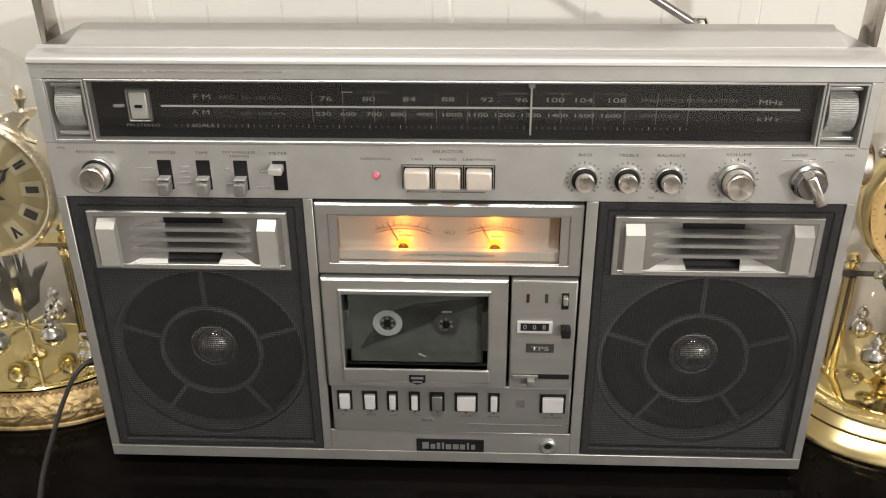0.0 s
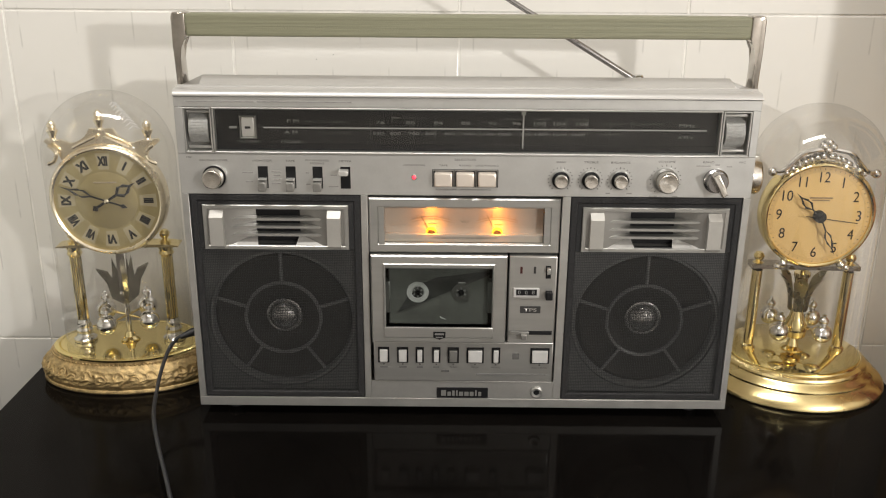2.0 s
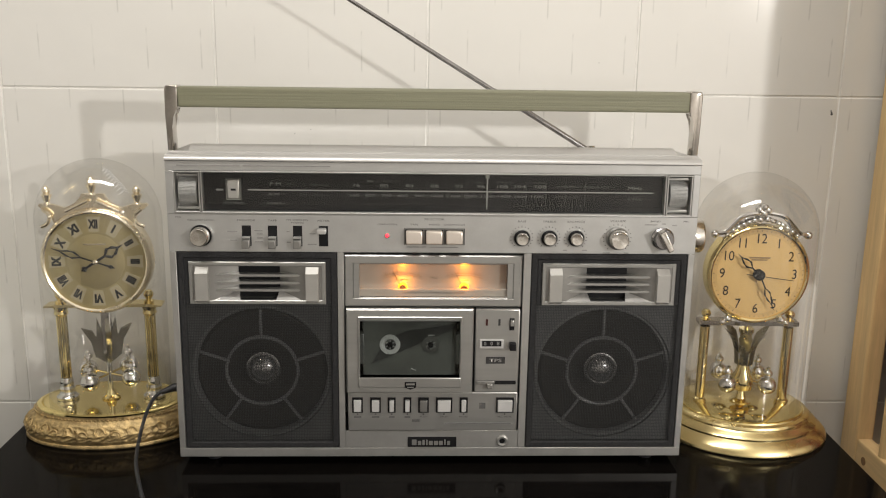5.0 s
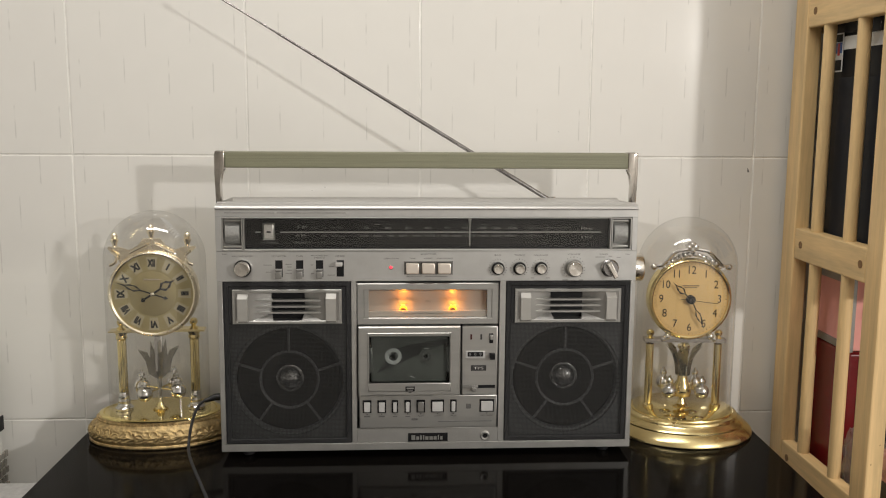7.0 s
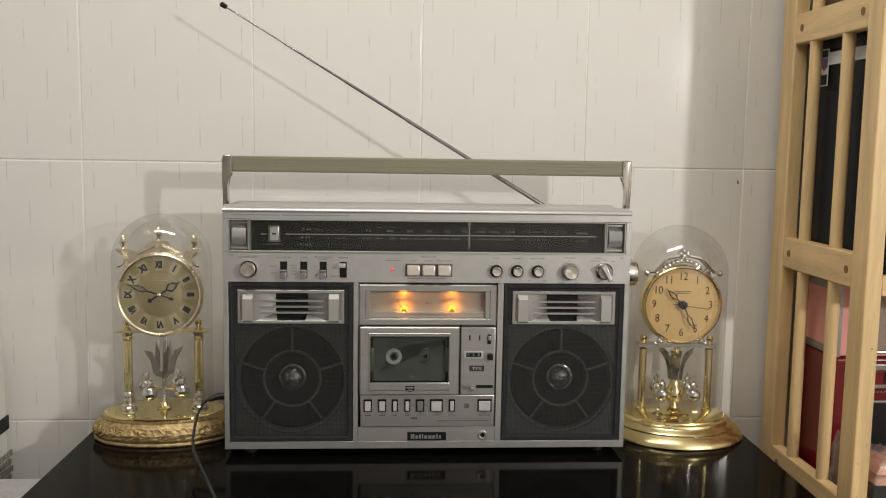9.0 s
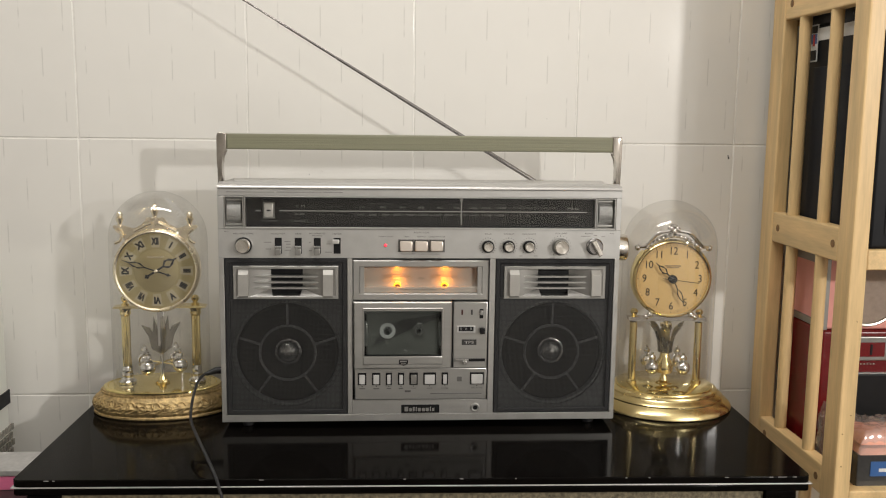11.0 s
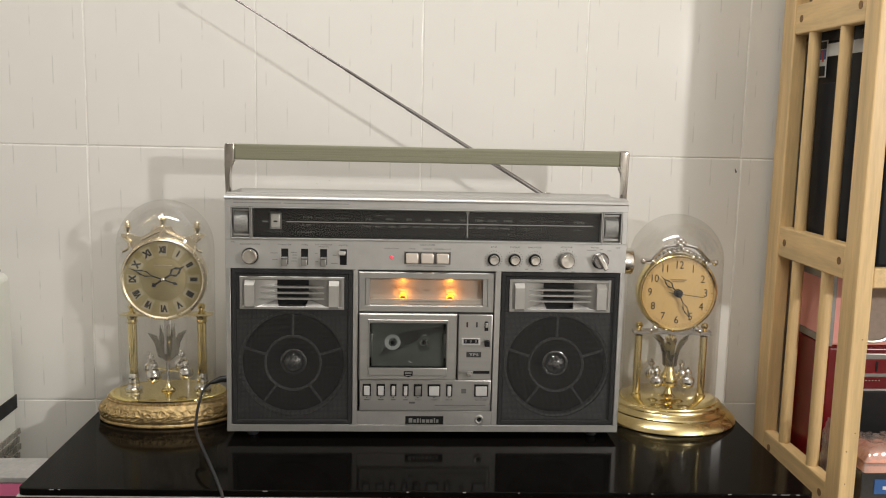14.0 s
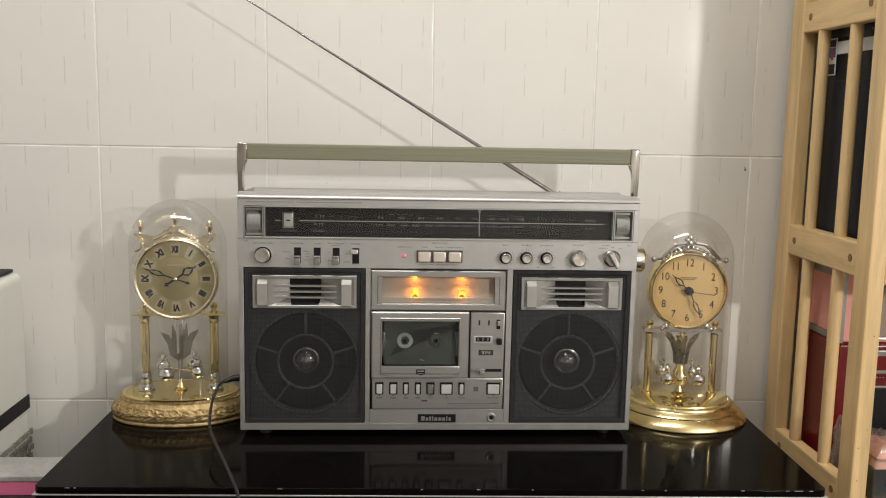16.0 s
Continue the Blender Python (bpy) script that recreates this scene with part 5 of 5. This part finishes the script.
def shelf():
    w = thing("shelf_rack", (0, 0, -0.74), "open pine shelf rack with round slats and dark dowel plugs", "shelf")
    up = 0.74
    for x in (SX, SX + 0.46):
        for y0, y1 in ((0.138, 0.178), (-0.104, -0.066)):
            part("post", bx(x, x + 0.022, y0, y1, 0, up + 0.98, 0.0025), PINE, w)
        for z0, z1 in ((-0.42, -0.377), (-0.077, -0.035), (0.241, 0.286), (0.569, 0.612), (0.90, 0.943)):
            part("side_rail", bx(x + 0.001, x + 0.020, -0.0658, 0.1378, up + z0, up + z1, 0.0025), PINE_RAIL, w)
            if x == SX:
                for y in (-0.052, 0.117):
                    part("dowel_plug", lathe([(0, -0.001), (0.0052, -0.001), (0.0052, 0.0006), (0, 0.0008)], 20, pose(x + 0.001, y, up + (z0 + z1) / 2, 0, -90, 0)), BUNG, w, "dark dowel plug")
        for z0, z1 in ((-0.377, -0.077), (-0.035, 0.241), (0.286, 0.569), (0.612, 0.90)):
            for y in ((-0.003, 0.089) if z0 > 0.2 else (-0.006, 0.086)):
                part("slat", lathe([(0.0085, up + z0), (0.0085, up + z1)], 18, pose(x + 0.0105, y, 0)), PINE, w)
    for x, z in ((0.0155, 0.046), (0.0060, 0.021), (0.0075, -0.023), (0.0140, 0.170)):
        part("knot", disc(SX + x, -0.1038, up + z, [(0, 0.0002), (0.0010, 0.0002), (0.0014, 0)], 14), KNOT, w, "small brown knot")
    for z in (-0.40, -0.058, 0.262, 0.590):
        part("front_rail", bx(SX + 0.0222, SX + 0.4598, -0.102, -0.080, up + z - 0.026, up + z, 0.002), PINE_RAIL, w)
        part("back_rail", bx(SX + 0.0222, SX + 0.4598, 0.150, 0.172, up + z - 0.026, up + z, 0.002), PINE_RAIL, w)
        for i in range(4):
            part("board", bx(SX + 0.0222, SX + 0.4598, -0.079 + 0.057 * i, -0.079 + 0.057 * i + 0.054, up + z - 0.016, up + z - 0.002, 0.001), PINE_RAIL, w)


shelf()


def stored_things():
    x0 = 0.5645
    # black case with a white band
    k = thing("black_case", (0, 0, 0.2602), "black plastic case with white band and sticker on the shelf", "case")
    part("body", bx(x0, 0.93, -0.092, 0.145, 0, 0.330, 0.006, 3), BOX_BLACK, k)
    part("side_inset", bx(x0 - 0.0016, x0, -0.055, 0.085, 0.020, 0.238, 0.0006), mat("dark_panel", (0.016, 0.018, 0.023), 0.45, vary=0.2, spec=0.15), k)
    part("white_band", bx(x0 - 0.0012, x0 + 0.2, -0.0935, 0.108, 0.275, 0.2925, 0.0004), WHITE_CARD, k, "white printed band")
    part("top_clasp", bx(x0 - 0.004, x0, 0.015, 0.075, 0.296, 0.312, 0.002), BOX_BLACK, k)
    bar("small_print", x0 - 0.0015, -0.015, 0.3030, 0.0006, 0.003, PRINT_WHITE, k)
    st = part("sticker", bx(x0 - 0.0026, x0 - 0.0014, 0.078, 0.099, 0.246, 0.298, 0.0005), WHITE_CARD, k, "small tall sticker in white, blue and red")
    part("sticker_top", bx(x0 - 0.0030, x0 - 0.0022, 0.080, 0.097, 0.286, 0.296), BLACK, st)
    part("sticker_blue", bx(x0 - 0.0030, x0 - 0.0022, 0.080, 0.097, 0.271, 0.285), STICK_BLUE, st)
    part("sticker_red", bx(x0 - 0.0034, x0 - 0.0026, 0.086, 0.091, 0.268, 0.284), STICK_RED, st)
    part("sticker_base", bx(x0 - 0.0030, x0 - 0.0022, 0.080, 0.097, 0.248, 0.262), BLACK, st)
    part("front_plate", bx(x0 + 0.02, 0.90, -0.0932, -0.0920, 0.020, 0.15, 0.0004), BLACK, k)
    part("grey_strip", bx(x0 + 0.004, 0.92, -0.0936, -0.0920, 0.255, 0.272, 0.0004), ALU_DARK, k)
    u = thing("brown_carton", (0, 0, 0.5882), "plain dark brown cardboard carton on the top shelf", "box")
    part("carton", bx(x0, 0.93, -0.090, 0.140, 0, 0.30, 0.003), mat("brown_card", (0.12, 0.075, 0.045), 0.7, vary=0.15, scale=30), u)
    part("tape_strip", bx(x0 - 0.0006, x0, 0.01, 0.05, 0.002, 0.298), mat("parcel_tape", (0.20, 0.13, 0.08), 0.3, vary=0.1), u)
    # red radio under a pink one
    x0 = 0.578
    r = thing("red_radio", (0, 0, -0.0602), "dark red portable radio with chrome trim, on the lower shelf", "radio")
    part("body", bx(x0 - 0.004, 0.93, 0.028, 0.145, 0, 0.188, 0.005, 3), RED, r)
    cb = part("chrome_band", bx(x0 + 0.012, 0.925, 0.0240, 0.0280, 0.144, 0.179, 0.0015), ALU_DARK, r, "chrome trim band")
    part("window", bx(x0 + 0.022, 0.666, 0.0228, 0.0239, 0.150, 0.171, 0.002), mat("deep_red_window", (0.16, 0.009, 0.011), 0.12, vary=0.1), cb, "red window in the band")
    part("window_divider", bx(x0 + 0.066, x0 + 0.069, 0.0220, 0.0227, 0.153, 0.168), BLACK, cb)
    part("black_panel", bx(x0 + 0.012, 0.92, 0.0235, 0.0278, 0.010, 0.124, 0.003), BLACK, r)
    part("chrome_edge", bx(x0 + 0.012, 0.92, 0.0230, 0.0279, 0.1242, 0.1262, 0.0005), ALU_DARK, r)
    for i in range(5):
        part("rivet", ball(0.0013, pose(x0 + 0.056 + 0.0048 * i, 0.0272, 0.1385)), CHROME, r)
    p = thing("pink_radio", (0, 0, 0.1282), "pink portable radio with round taupe speaker atop a red radio", "radio")
    part("body", bx(x0 - 0.002, 0.90, 0.032, 0.140, 0, 0.102, 0.003), PINK, p)
    part("corner_trim", bx(x0 - 0.006, x0 + 0.002, 0.026, 0.036, 0, 0.102, 0.001), ALU_DARK, p, "grey metal corner trim")
    part("top_trim", bx(x0 - 0.005, x0 + 0.003, 0.0362, 0.140, 0.092, 0.1035, 0.001), ALU_DARK, p)
    part("bottom_trim", bx(x0 - 0.005, x0 + 0.003, 0.0362, 0.140, 0.0, 0.010, 0.001), ALU_DARK, p)
    sp = part("speaker", disc(0.640, 0.0320, 0.0520, [(0, 0.0015), (0.0430, 0.0010), (0.0440, 0)], 56), TAUPE, p, "round taupe speaker cloth")
    part("speaker_ring", disc(0.640, 0.0320, 0.0520, [(0.0435, 0), (0.0440, 0.0030), (0.0462, 0.0036), (0.0480, 0.0020), (0.0480, 0)], 56), VANE_SILVER, sp, "chrome ring")
    # cassette boxes and wrapped cloth in front
    b = thing("cassette_box", (0, 0, -0.0602), "clear cassette boxes with a blue patch, on the lower shelf", "box")
    part("shell", bx(0.578, 0.708, -0.085, -0.020, 0, 0.046, 0.002), mat("smoky_box", (0.05, 0.05, 0.05), 0.15, vary=0.25, scale=30), b)
    part("patch", bx(0.596, 0.680, -0.0862, -0.0849, 0.016, 0.036), STICK_BLUE, b, "blue patch with a pale bar")
    bar("pale_bar", 0.630, -0.0866, 0.0245, 0.045, 0.0045, WHITE_CARD, b)
    c = thing("wrapped_cloth", (-0.014, 0, -0.0140), "folded salmon pink cloth in crinkled clear plastic, on cassette boxes", "cloth")
    salmon = mat("salmon_cloth", (0.76, 0.36, 0.26), 0.7, vary=0.12, scale=60, bump=0.4)
    for z0, inset, name in ((0.0, 0.0, "lower_fold"), (0.0135, 0.004, "upper_fold")):
        bm = bmesh.new()
        bmesh.ops.create_grid(bm, x_segments=30, y_segments=18, size=0.5)
        for v in bm.verts:
            x, y = v.co.x * (0.118 - inset) + 0.652, v.co.y * (0.074 - inset) - 0.052
            e = max(abs(v.co.x), abs(v.co.y)) * 2
            h = z0 + 0.0125 * (1 - e ** 10) + 0.004 * noise.noise(Vector((x * 45, y * 45, 1 + z0 * 90))) * (1 - e ** 6)
            v.co = (x, y, max(0.0004, h))
        part(name, bm, salmon, c)
    bm = bmesh.new()
    bmesh.ops.create_grid(bm, x_segments=56, y_segments=34, size=0.5)
    for v in bm.verts:
        x, y = v.co.x * 0.126 + 0.652, v.co.y * 0.078 - 0.050
        e = max(abs(v.co.x), abs(v.co.y)) * 2
        cr = 1 - abs(noise.noise(Vector((x * 70, y * 70, 5)))) * 2
        h = 0.030 * (1 - e ** 8) + (0.007 * cr + 0.003 * noise.noise(Vector((x * 150, y * 150, 2)))) * (1 - e ** 6)
        v.co = (x, y, max(0.0008, h))
    part("plastic", bm, WRAP, c, "crinkled clear plastic")
    g = thing("plastic_bag", (0, 0, -0.0600), "crumpled clear plastic bag on the lower shelf", "bag")
    bm = bmesh.new()
    bmesh.ops.create_icosphere(bm, subdivisions=4, radius=1.0)
    for v in bm.verts:
        q = v.co.copy()
        s = 1 + 0.35 * noise.noise(q * 2.2) + 0.30 * (1 - 2 * abs(noise.noise(q * 4.5)))
        v.co = Vector((0.576 + q.x * 0.011 * s, -0.012 + q.y * 0.024 * s, max(0.0005, 0.040 + q.z * 0.046 * s)))
    part("film", bm, WRAP, g)


stored_things()

# ---- things left of the table ----
wc = thing("white_appliance", (0, 0, -0.74), "tall white enamelled appliance with a dark stripe and woven lower panel", "appliance")
part("body", bx(-0.98, -0.605, -0.32, 0.150, 0, 0.735 + 0.205, 0.012, 4), WHITE_CASE, wc)
part("stripe", bx(-0.6056, -0.6035, -0.318, 0.1475, 0.733, 0.754, 0.0005), BLACK, wc, "dark stripe")
part("top_rim", bx(-0.97, -0.615, -0.31, 0.140, 0.9402, 0.9455, 0.002), BLACK, wc)
lat = bmesh.new()
for i in range(46):
    for j in range(12):
        y = -0.31 + i * 0.0100 + (0.005 if j % 2 else 0)
        box(lat, -0.6056, -0.6020, y, y + 0.0062, 0.560 + j * 0.0120, 0.560 + j * 0.0120 + 0.0085)
o = part("woven_panel", lat, mat("grey_weave", (0.27, 0.255, 0.22), 0.6, vary=0.3, scale=80), wc, "grey woven panel")
o["kind"] = "stuff"
stand = thing("side_cabinet", (0, 0, -0.74), "low dark cabinet beside the table", "cabinet")
part("body", bx(-0.600, -0.490, -0.20, -0.002, 0, 0.684, 0.003), WALNUT, stand)
bk = thing("card_box", (0, 0, -0.0558), "flat grey and bright pink card box on a low cabinet", "box")
part("lid", bx(-0.600, -0.497, -0.064, 0.004, 0.0182, 0.0262, 0.0015), GREY_COVER, bk)
part("tray", bx(-0.599, -0.498, -0.0632, 0.003, 0.0, 0.0180, 0.001), HOT_PINK, bk, "bright pink tray")

# ---- wall tiles ----
tile = finish(bx(-0.1239, 0.1239, 0, 0.008, -0.1964, 0.1964, 0.0009, 2), "tile", TILE)
for i in range(-4, 7):
    for j in range(-2, 4):
        ob = new("tile", tile)
        ob.parent = wall
        ob.matrix_basis = pose(-0.5045 + 0.25 * i + 0.125, WALL_Y, 0.384 + 0.395 * j + 0.1975)
for x, z, r in ((0.489, 0.3635, 0.0016), (0.4885, 0.3655, 0.0012), (0.4878, 0.3675, 0.0009), (-0.144, 0.338, 0.0006), (-0.163, 0.333, 0.0005), (0.20, 0.421, 0.0005)):
    part("chip", disc(x, WALL_Y, z, [(0, 0.0004), (r * 0.7, 0.0003), (r, 0)], 9), PRINT_DARK, wall, "small dark chip")
